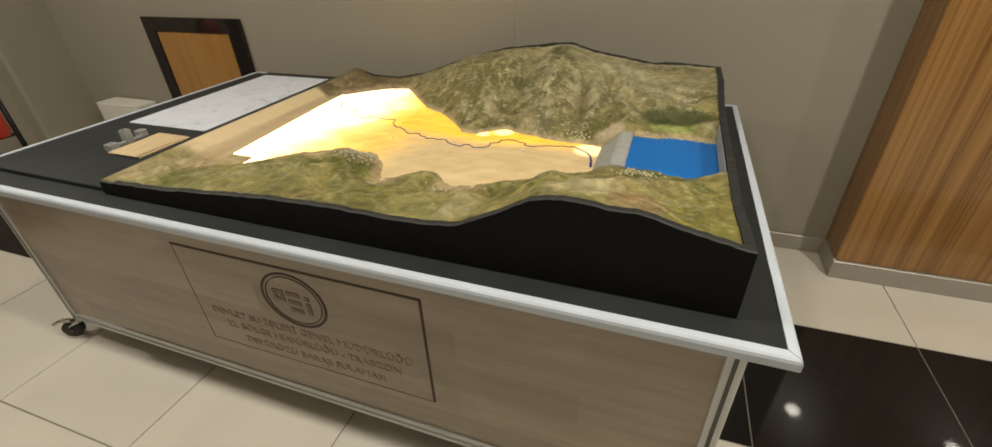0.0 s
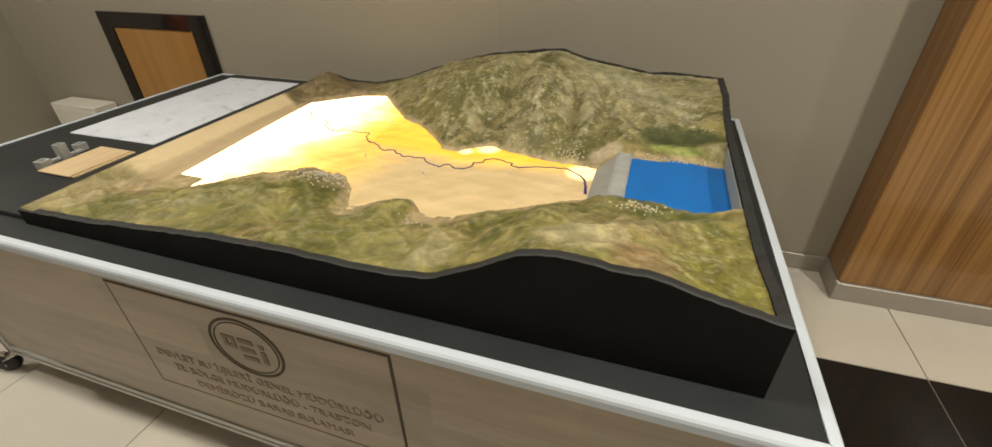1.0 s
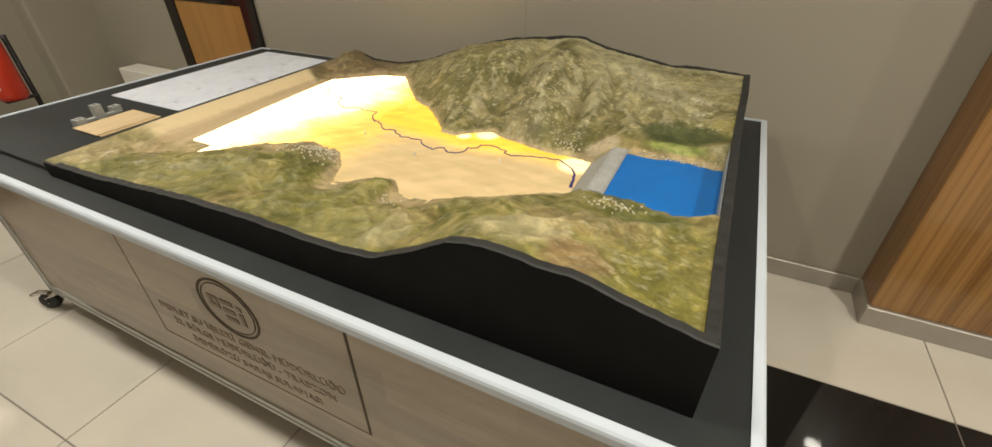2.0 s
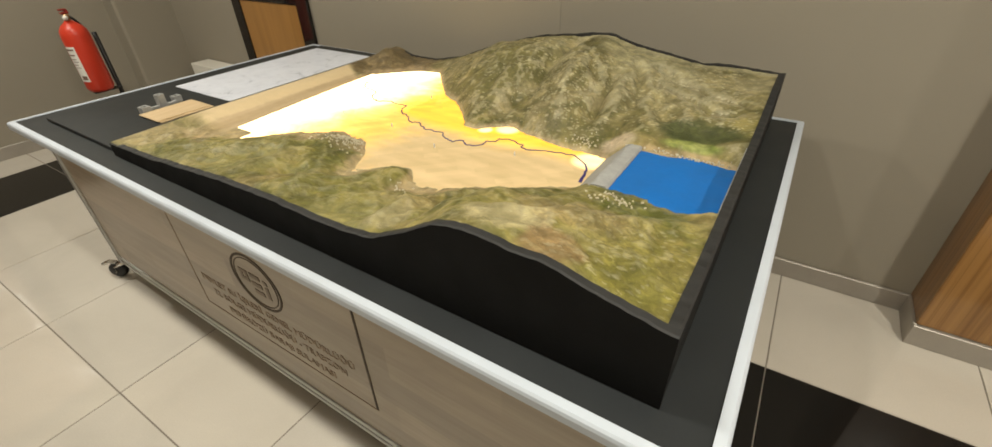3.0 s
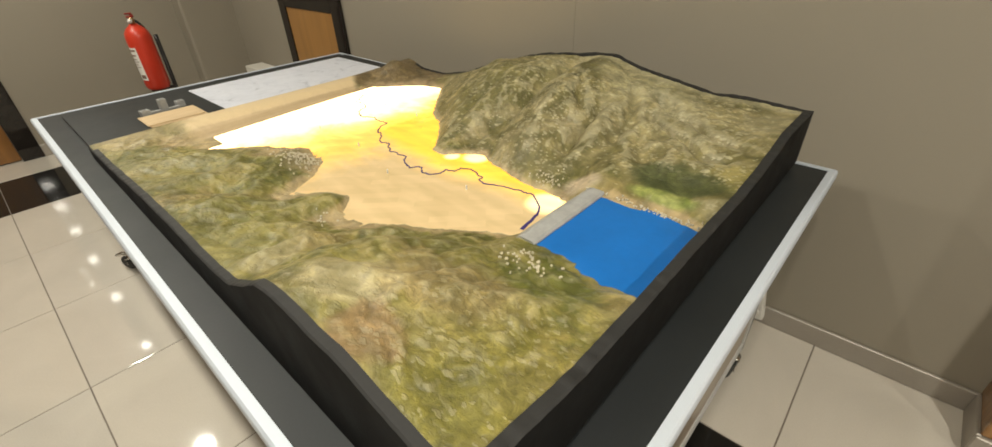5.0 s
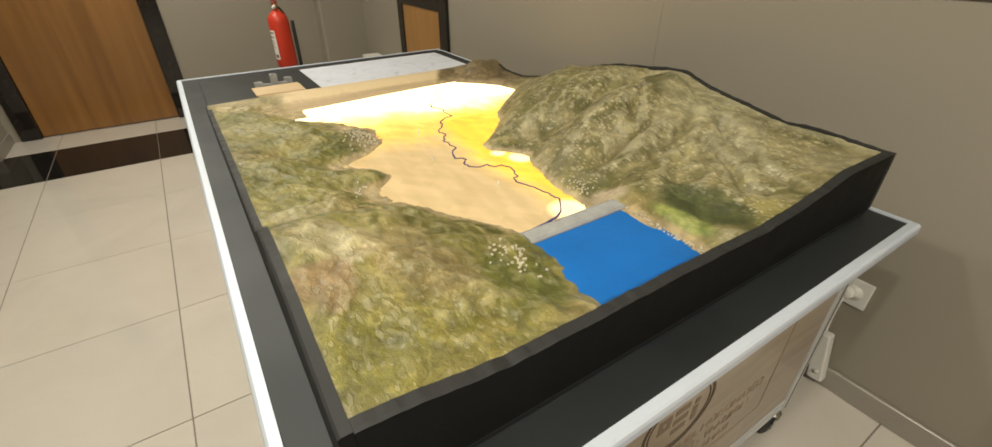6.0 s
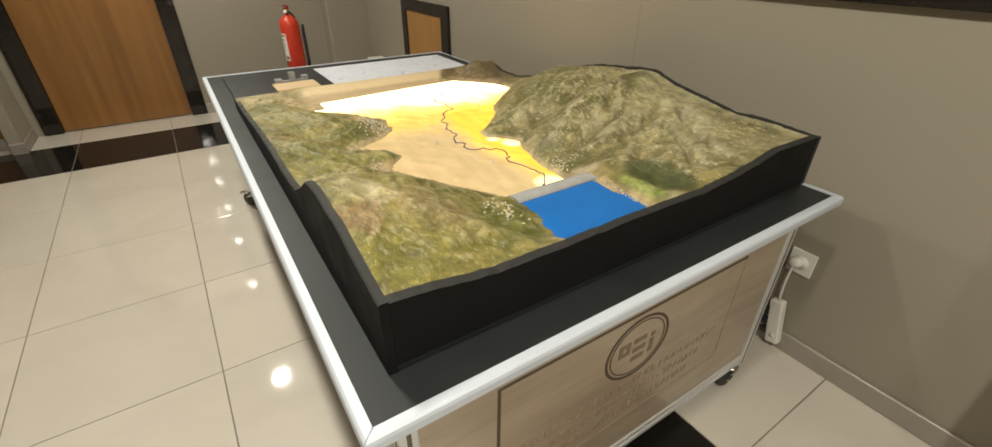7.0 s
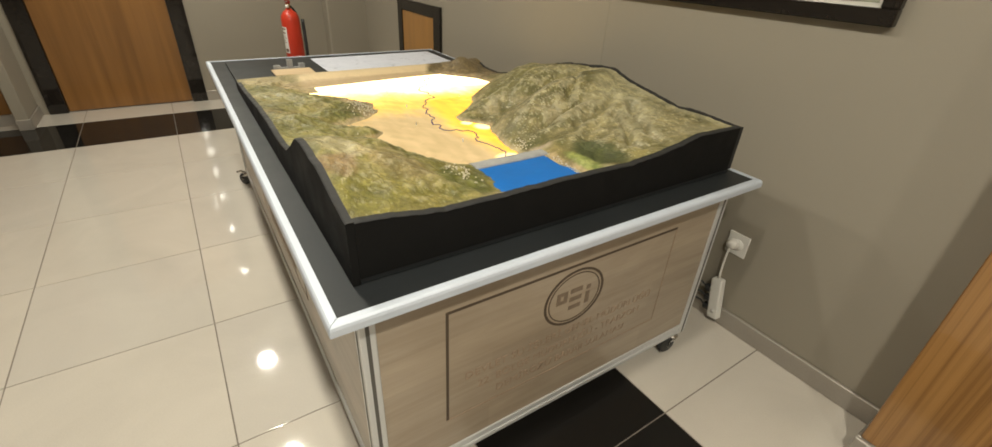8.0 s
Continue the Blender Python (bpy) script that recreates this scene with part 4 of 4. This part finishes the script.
def build_model():
    m = thing("relief_model", "painted landscape relief model with backlit valley and blue reservoir", "relief model", (0, 0, 0))
    tagged(part("base_board", box(-1.79, MX1 - 0.004, 1.106, 2.342, TOP, SLAB, 0.0015), BLACK_TOP, m), "charcoal carrier board")
    xs, ys = np.linspace(MX0 + 0.004, MX1 - 0.012, 420), np.linspace(MY0 + 0.004, MY1 - 0.004, 320)
    X, Y, H = relief_heights(xs, ys)
    bm = grid_mesh(bmesh.new(), X, Y, H)
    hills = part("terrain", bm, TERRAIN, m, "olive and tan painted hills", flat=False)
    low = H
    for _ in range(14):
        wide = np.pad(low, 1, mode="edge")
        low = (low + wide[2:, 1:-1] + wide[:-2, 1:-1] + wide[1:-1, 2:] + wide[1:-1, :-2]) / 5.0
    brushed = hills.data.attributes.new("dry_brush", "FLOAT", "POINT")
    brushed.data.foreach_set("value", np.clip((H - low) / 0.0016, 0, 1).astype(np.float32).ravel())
    w = 0.016
    px = np.linspace(MX0, MX1, 420)
    jag = np.array([0.0030 * noise.noise(Vector((x * 15, 4, 7))) + 0.0020 * noise.noise(Vector((x * 45, 0, 7))) + 0.0003 * noise.noise(Vector((x * 120, 0, 7))) for x in px])
    part("front_board", board([(x, MY0 + w) for x in px], (0, -w), SLAB - 0.013, FRONT(px) + jag), BLACK_BOARD, m, "black front board cut to the hills' outline").data.materials.append(RIM_BOARD)
    part("back_board", board([(x, MY1 - w) for x in px], (0, w), SLAB, BACK(px) + jag), RIM_BOARD, m, "dark back board cut to the hills' outline")
    py = np.linspace(MY0 + w + 0.0005, MY1 - w - 0.0005, 320)
    jag = np.array([0.0020 * noise.noise(Vector((4, y * 17, 3))) + 0.0018 * noise.noise(Vector((0, y * 45, 3))) + 0.0003 * noise.noise(Vector((0, y * 120, 3))) for y in py])
    part("side_board", board([(MX1 - 0.019, y) for y in py], (0.019, 0), SLAB, RIGHT(py) + jag), BLACK_BOARD, m, "black end board cut to the hills' outline").data.materials.append(RIM_BOARD)
    part("side_board", board([(MX0 + 0.006, y) for y in py], (-0.006, 0), SLAB, WEST(py)), RIM_BOARD, m, "thin edge board")
    part("board_lining", box(MX1 - 0.0215, MX1 - 0.0195, 1.47, 1.80, LAKE - 0.012, 0.848), CONCRETE, m, "grey painted lining above the lake")
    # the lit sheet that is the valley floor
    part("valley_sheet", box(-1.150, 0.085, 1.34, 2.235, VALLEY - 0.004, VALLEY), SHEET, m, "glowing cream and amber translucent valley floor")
    # lake with a slightly wavy painted surface
    lx, ly = np.linspace(0.150, MX1 - 0.0218, 40), np.linspace(1.49, 1.78, 40)
    LX, LY = np.meshgrid(lx, ly, indexing="ij")
    LZ = LAKE + np.array([[0.0010 * noise.noise(Vector((x * 22, y * 22, 1))) for y in ly] for x in lx])
    part("lake", grid_mesh(bmesh.new(), LX, LY, LZ), WATER, m, "bright blue painted reservoir", flat=False)
    # dam: sloped face, flat crest, rough ends
    bm = bmesh.new()
    prof = ((0.062, VALLEY - 0.005), (0.118, LAKE + 0.004), (0.126, LAKE + 0.007), (0.153, LAKE + 0.007), (0.158, LAKE + 0.003), (0.160, VALLEY - 0.005))
    rows = []
    for i in range(13):
        y = 1.525 + 0.25 * i / 12
        rows.append([bm.verts.new((x + 0.0015 * noise.noise(Vector((x * 50, y * 30, 5))), y, z + 0.001 * noise.noise(Vector((x * 40, y * 40, 8))))) for x, z in prof])
    for a, b in zip(rows, rows[1:]):
        for i in range(len(prof)):
            bm.faces.new((a[i], a[(i + 1) % len(prof)], b[(i + 1) % len(prof)], b[i]))
    bm.faces.new(rows[0])
    bm.faces.new(rows[-1][::-1])
    part("dam", bm, CONCRETE, m, "grey concrete-coloured dam")
    # river: meandering painted line
    way = [(-1.056, 1.957), (-1.03, 1.947), (-1.011, 1.909), (-0.98, 1.888), (-0.951, 1.897), (-0.905, 1.874), (-0.90, 1.845), (-0.862, 1.812), (-0.83, 1.806), (-0.788, 1.832),
           (-0.76, 1.818), (-0.705, 1.823), (-0.69, 1.776), (-0.658, 1.751), (-0.644, 1.755), (-0.59, 1.706), (-0.562, 1.72), (-0.53, 1.697), (-0.497, 1.683), (-0.446, 1.692), (-0.40, 1.655),
           (-0.37, 1.652), (-0.347, 1.674), (-0.325, 1.652), (-0.297, 1.655), (-0.279, 1.674), (-0.281, 1.705), (-0.257, 1.71), (-0.26, 1.74), (-0.21, 1.746), (-0.18, 1.729), (-0.153, 1.707),
           (-0.095, 1.73), (-0.046, 1.738), (-0.015, 1.742), (0.034, 1.706), (0.05, 1.674), (0.056, 1.632), (0.061, 1.604)]
    count = 260
    cs = [np.interp(np.linspace(0, len(way) - 1, count), range(len(way)), [p[k] for p in way]) for k in (0, 1)]
    soft = np.array([1, 2, 3, 2, 1]) / 9.0
    cs = [np.convolve(np.pad(c, 2, mode="edge"), soft, "valid") for c in cs]
    line = []
    for i, (x, y) in enumerate(zip(*cs)):
        a = 0.010 * min(1, (count - 1 - i) / 40)
        kink = Vector((i * 0.31, 0, 4)), Vector((i * 0.31, 5, 1)), Vector((i * 0.83, 9, 2)), Vector((i * 0.83, 3, 8))
        line.append((x + a * (noise.noise(kink[0]) + 0.5 * noise.noise(kink[2])), y + a * (noise.noise(kink[1]) + 0.5 * noise.noise(kink[3]))))
    bm = bmesh.new()
    rows = []
    for i, (x, y) in enumerate(line):
        ax, ay = line[max(0, i - 1)]
        bx, by = line[min(count - 1, i + 1)]
        d = Vector((bx - ax, by - ay, 0)).normalized()
        nrm = Vector((-d.y, d.x, 0)) * (0.0016 + 0.0008 * noise.noise(Vector((i * 0.2, 2, 2))) if i < 236 else 0.0017 + 0.0028 * (i - 236) / 24)
        c = Vector((x, y, VALLEY + 0.0016))
        rows.append([bm.verts.new(p) for p in (c - nrm - Vector((0, 0, 0.0018)), c - nrm, c + nrm, c + nrm - Vector((0, 0, 0.0018)))])
    for a, b in zip(rows, rows[1:]):
        for i in range(3):
            bm.faces.new((a[i], a[i + 1], b[i + 1], b[i]))
    part("river", bm, RIVER, m, "thin dark blue meandering river line")

    # small white pegs stand in for bright dots of light on the sheet
    for x, y in ((-0.853, 1.926), (-0.679, 1.930), (-0.838, 1.650), (-0.612, 1.648), (-0.391, 1.591), (-0.160, 1.660)):
        part("light_dot_peg", tube([(x, y, VALLEY), (x, y, VALLEY + 0.010), (x, y, VALLEY + 0.012)], [0.0022, 0.0022, 0.0012], 8), WHITE_PLASTIC, m, "tiny white peg standing in for a bright dot on the sheet")

    # villages: clusters of tiny pale blocks
    def ground(x, y):
        i = int(round((x - xs[0]) / (xs[1] - xs[0])))
        j = int(round((y - ys[0]) / (ys[1] - ys[0])))
        return H[min(max(i, 0), 419), min(max(j, 0), 319)]
    rnd = random.Random(5)
    for cx, cy, rx, ry, houses in ((-0.63, 1.48, 0.115, 0.062, 270), (-0.02, 1.797, 0.05, 0.03, 42), (0.195, 1.452, 0.065, 0.04, 50), (0.27, 1.772, 0.13, 0.008, 60), (-0.30, 1.35, 0.03, 0.02, 12)):
        bm = bmesh.new()
        for _ in range(houses):
            x, y = rnd.gauss(cx, rx * 0.5), rnd.gauss(cy, ry * 0.5)
            z = ground(x, y)
            if z < VALLEY + 0.002 or x > MX1 - 0.03:
                continue
            w2, d2, hh, a = rnd.uniform(0.0011, 0.0026), rnd.uniform(0.0010, 0.0020), rnd.uniform(0.003, 0.0045), rnd.uniform(0, 3)
            vs = bmesh.ops.create_cube(bm, size=1, matrix=Matrix.Translation((x, y, z + hh / 2 - 0.001)) @ Matrix.Rotation(a, 4, "Z") @ Matrix.Diagonal((2 * w2, 2 * d2, hh, 1)))
        tagged(part("village", bm, PALE, m, "cluster of tiny pale houses"), kind="stuff")


PALE = plain("pale_model_houses", (0.56, 0.51, 0.39), 0.6, vary=0.25, scale=300)


def build_on_board():
    # map sheet
    mp = thing("map_sheet", "white printed map sheet lying on the board", "map", (-1.55, 1.91, SLAB))
    bm = box(-0.195, 0.195, -0.37, 0.37, 0.0002, 0.0035, 0.0008)
    part("sheet", bm, MAP, mp)
    mp.rotation_euler = (0, 0, 0.012)
    # two thin plywood plaques, one half over the other
    for x, y, z, label in ((-1.424, 1.378, SLAB + 0.004, "pale plywood plaque lying on a second one"), (-1.415, 1.384, SLAB, "pale plywood plaque half covered by another")):
        pl = thing("plaque", label, "plaque", (x, y, z), "plaques on the board")
        part("plate", box(-0.066, 0.066, -0.094, 0.094, 0.0, 0.0042, 0.0006), PLAQUE_WOOD, pl)
    # small grey hollow blocks
    for x, y, s, h in ((-1.515, 1.318, 0.030, 0.022), (-1.53, 1.385, 0.025, 0.046), (-1.545, 1.445, 0.028, 0.022)):
        b = thing("model_block", "small grey hollow concrete-coloured model block", "model block", (x, y, SLAB), "grey blocks on the board")
        bm = bmesh.new()
        r = s / 2
        for x0, x1, y0, y1, z0, z1 in ((-r * 0.62, r * 0.62, -r * 0.62, r * 0.62, 0, h * 0.55), (-r, r, -r, -r * 0.62, 0, h), (-r, r, r * 0.62, r, 0, h), (-r, -r * 0.62, -r * 0.62, r * 0.62, 0, h), (r * 0.62, r, -r * 0.62, r * 0.62, 0, h)):
            box(x0, x1, y0, y1, z0, z1, bm=bm)
        part("block", bm, CONCRETE, b)
        b.rotation_euler = (0, 0, 0.1)
    sl = thing("model_slab", "small grey slab joining the model blocks", "model slab", (-1.53, 1.38, SLAB))
    part("slab", box(-0.006, 0.006, -0.06, 0.06, 0, 0.009, 0.001), CONCRETE, sl)


def build_extinguisher():
    sx, sy = -3.35, 1.766
    st = thing("extinguisher_stand", "black floor stand carrying the fire extinguisher", "stand", (sx, sy, 0), kind="")
    part("base_plate", box(-0.14, 0.14, -0.13, 0.15, 0, 0.012, 0.004), BLACK_RUBBER, st, "flat black foot")
    part("pole", tube([(-0.004, 0.100, 0.012), (-0.004, 0.100, 0.765)], 0.0135, 12), POLE_BLACK, st, "straight black pole", flat=False)
    part("shelf", box(-0.018, 0.018, -0.05, 0.110, 0.417, 0.4305, 0.003), BLACK_RUBBER, st, "black carrying shelf")
    e = thing("fire_extinguisher", "red fire extinguisher with white label on a black stand", "fire extinguisher", (sx, sy, 0.431))
    r = 0.074
    pts = [(0, 0, z) for z in (0, 0.010, 0.026, 0.335, 0.365, 0.390, 0.408, 0.418)]
    part("cylinder", tube(pts, [0.06, r - 0.006, r, r, r * 0.93, r * 0.7, r * 0.38, 0.020], 28), RED, e, "red enamelled cylinder", flat=False)
    part("valve", tube([(0, 0, 0.418), (0, 0, 0.455)], 0.016, 12), BRASS, e, "dull brass valve", flat=False)
    lv = box(-0.012, 0.012, -0.022, 0.02, 0.455, 0.466, 0.003)
    box(-0.010, 0.010, -0.026, 0.015, 0.474, 0.483, 0.003, bm=lv)
    box(-0.008, 0.008, 0.0, 0.018, 0.463, 0.477, bm=lv)
    part("lever", lv, RED_DARK, e, "dark red squeeze lever")
    part("gauge", tube([(0.015, -0.01, 0.437), (0.032, -0.018, 0.437)], 0.013, 14), WHITE_PLASTIC, e, "round gauge", flat=False)
    part("hose", tube([(0.0, 0.014, 0.437), (-0.012, 0.034, 0.420), (-0.028, 0.058, 0.385), (-0.040, 0.072, 0.33), (-0.042, 0.074, 0.20)], 0.007, 10), BLACK_RUBBER, e, "short black hose", flat=False)
    # curved label
    bm = bmesh.new()
    rows = []
    for k in range(13):
        a = -1.62 + 0.82 * k / 12
        rows.append([bm.verts.new((q * math.cos(a), q * math.sin(a), z)) for q, z in ((r + 0.0008, 0.07), (r + 0.0008, 0.28), (r - 0.002, 0.28), (r - 0.002, 0.07))])
    for a, b in zip(rows, rows[1:]):
        for i in range(4):
            bm.faces.new((a[i], a[(i + 1) % 4], b[(i + 1) % 4], b[i]))
    lab = part("label", bm, WHITE_PLASTIC, e, "white label with dark bars")
    for z0, z1, a0, a1 in ((0.258, 0.268, -1.58, -0.92), (0.228, 0.236, -1.55, -1.0), (0.205, 0.209, -1.55, -1.05), (0.190, 0.194, -1.5, -0.95), (0.172, 0.176, -1.55, -1.1), (0.155, 0.159, -1.5, -0.98), (0.082, 0.106, -1.35, -0.90)):
        bm = bmesh.new()
        rows = []
        for k in range(7):
            a = a0 + (a1 - a0) * k / 6
            rows.append([bm.verts.new((q * math.cos(a), q * math.sin(a), z)) for q, z in ((r + 0.0018, z0), (r + 0.0018, z1), (r, z1), (r, z0))])
        for a, b in zip(rows, rows[1:]):
            for i in range(4):
                bm.faces.new((a[i], a[(i + 1) % 4], b[(i + 1) % 4], b[i]))
        part("printed_bar", bm, LABEL_INK, lab)


def build_socket():
    s = thing("wall_socket", "white square wall socket with a plug in it", "socket", (0.411, WALL_Y, 0.378))
    part("plate", box(-0.042, 0.042, -0.009, 0, -0.046, 0.046, 0.003, 2), WHITE_PLASTIC, s)
    part("well", tube([(0, -0.009, 0), (0, -0.011, 0)], 0.025, 24), WHITE_PLASTIC, s, flat=False)
    p = thing("power_plug", "round white plug with its cable in the wall socket", "plug", (0.411, WALL_Y, 0.378))
    part("plug_body", tube([(-0.012, -0.0115, 0), (-0.012, -0.030, 0), (-0.012, -0.036, 0)], [0.021, 0.020, 0.014], 20), WHITE_PLASTIC, p, flat=False)
    pts = [(-0.012, -0.030, -0.016), (-0.014, -0.032, -0.04), (-0.016, -0.028, -0.10), (-0.015, -0.024, -0.15), (-0.013, -0.022, -0.174)]
    part("cable", tube(pts, 0.0042, 8), WHITE_PLASTIC, p, "white cable", flat=False)
    st = thing("power_strip", "white power strip hanging upright beside the table", "power strip", (0.414, 2.563, 0.118))
    st.rotation_euler = (0, -0.18, 0)
    bm = box(-0.023, 0.023, -0.018, 0.018, -0.092, 0.092, 0.007, 3)
    part("case", bm, WHITE_PLASTIC, st)
    part("switch", tube([(0.002, -0.018, -0.055), (0.002, -0.0205, -0.055)], 0.010, 16), WHITE_PLASTIC, st, flat=False)
    for i, z in enumerate((-0.055, -0.015, 0.03)):
        pl = thing("black_plug", "black plug with its lead in the power strip", "plug", (0.378 - 0.18 * z, 2.558, 0.118 + z), "plugs in the power strip")
        part("plug_body", box(-0.012, 0.0165, -0.012, 0.012, -0.012, 0.012, 0.004, 2), BLACK_RUBBER, pl)
        part("lead", tube([(-0.010, 0, 0), (-0.03, -0.004, 0.012), (-0.05, -0.02, 0.02), (-0.10, -0.03, 0.0)], 0.004, 6), BLACK_RUBBER, pl, flat=False)


def build_picture():
    p = thing("framed_picture", "wide black framed landscape print on the wall", "picture", (0.085, WALL_Y, 1.196))
    x0, x1, z1, w, d = -0.52, 0.52, 0.75, 0.045, 0.030
    part("frame_bottom", box(x0, x1, -d, -0.001, 0, w, 0.003), BLACK_FRAME, p)
    part("frame_top", box(x0, x1, -d, -0.001, z1 - w, z1, 0.003), BLACK_FRAME, p)
    part("frame_side", box(x0, x0 + w, -d, -0.001, w, z1 - w, 0.003), BLACK_FRAME, p)
    part("frame_side", box(x1 - w, x1, -d, -0.001, w, z1 - w, 0.003), BLACK_FRAME, p)
    part("mount", box(x0 + w, x1 - w, -0.014, -0.001, w, z1 - w), WHITE_BOARD, p, "narrow pale mount")
    part("print", box(x0 + w + 0.012, x1 - w - 0.012, -0.017, -0.014, w + 0.012, z1 - w - 0.012), PRINT, p, "muted green print")


def build_low_box():
    b = thing("low_box", "low white box on the floor in the wall corner", "box", (-3.32, 2.500, 0))
    part("body", box(-0.20, 0.20, -0.07, 0.072, 0.0, 0.425, 0.004), WHITE_BOARD, b)
    part("front_panel", box(-0.185, 0.185, -0.0725, -0.0695, 0.02, 0.395, 0.001), WHITE_BOARD, b)


def build_lamps():
    # the added off-row fill gets the same fixture as the row's lamps
    for lx, ly, _ in LAMP_PLACES:
        c = thing("ceiling_lamp", "round recessed ceiling lamp with white ring", "ceiling lamp", (lx, ly, CEIL), "recessed ceiling lamps")
        part("ring", ring_strip(0, 0, 0.092, 0.030, -0.016, 0, lambda u, v, w: Vector((u, w, v)), sides=40, wide=1.0), WHITE_PLASTIC, c)
        part("lens", tube([(0, 0, -0.004), (0, 0, -0.001)], 0.066, 32), WHITE_PLASTIC, c, "white diffusing lens", flat=False)


def build_floor():
    px, py, x_at, y_at, skew = 0.612, 0.611, -1.186, 0.769, 0.012    # the grid lies slightly askew to the walls
    fl = structure("floor", box(WALL_X - 0.15, EAST + 0.15, SOUTH - 0.15, WALL_Y + 0.15, -0.12, -0.0025), GROUT, "floor of polished cream tiles with a black tile band", "floor")
    i0, i1 = math.floor((WALL_X - x_at) / px), math.ceil((EAST - x_at) / px)
    j0, j1 = math.floor((SOUTH - y_at) / py), math.ceil((WALL_Y - y_at) / py)
    shared = {}
    g = 0.0020
    for i in range(i0, i1):
        for j in range(j0, j1):
            x0, x1 = max(x_at + i * px, WALL_X - 0.06) + g, min(x_at + (i + 1) * px, EAST + 0.06) - g
            y0, y1 = max(y_at + j * py, SOUTH - 0.06) + g, min(y_at + (j + 1) * py, WALL_Y + 0.06) - g
            if x1 - x0 < 0.01 or y1 - y0 < 0.01:
                continue
            black = (j == 1 and i >= -4) or (i == -4 and j <= 1)
            key = (round(x1 - x0, 4), round(y1 - y0, 4), black)
            if key not in shared:
                w, d = (x1 - x0) / 2, (y1 - y0) / 2
                shared[key] = mesh_of(box(-w, w, -d, d, -0.008, 0, 0.0012), "tile", TILE_DARK if black else TILE)
            ob = new("tile", shared[key])
            ob.parent = fl
            u, v = (x0 + x1) / 2 - x_at, (y0 + y1) / 2 - y_at
            ob.location = (x_at + u - v * skew, y_at + v + u * skew, 0.00004 * ((i * 7 + j * 3) % 5))
            ob.rotation_euler = (0.0006 * noise.noise(Vector((i * 3.3, j * 1.7, 1))), 0.0006 * noise.noise(Vector((i * 2.1, j * 4.7, 5))), skew)


build_room()
build_door()
build_hatch()
build_table()
build_model()
build_on_board()
build_extinguisher()
build_socket()
build_picture()
build_low_box()
build_lamps()
build_floor()
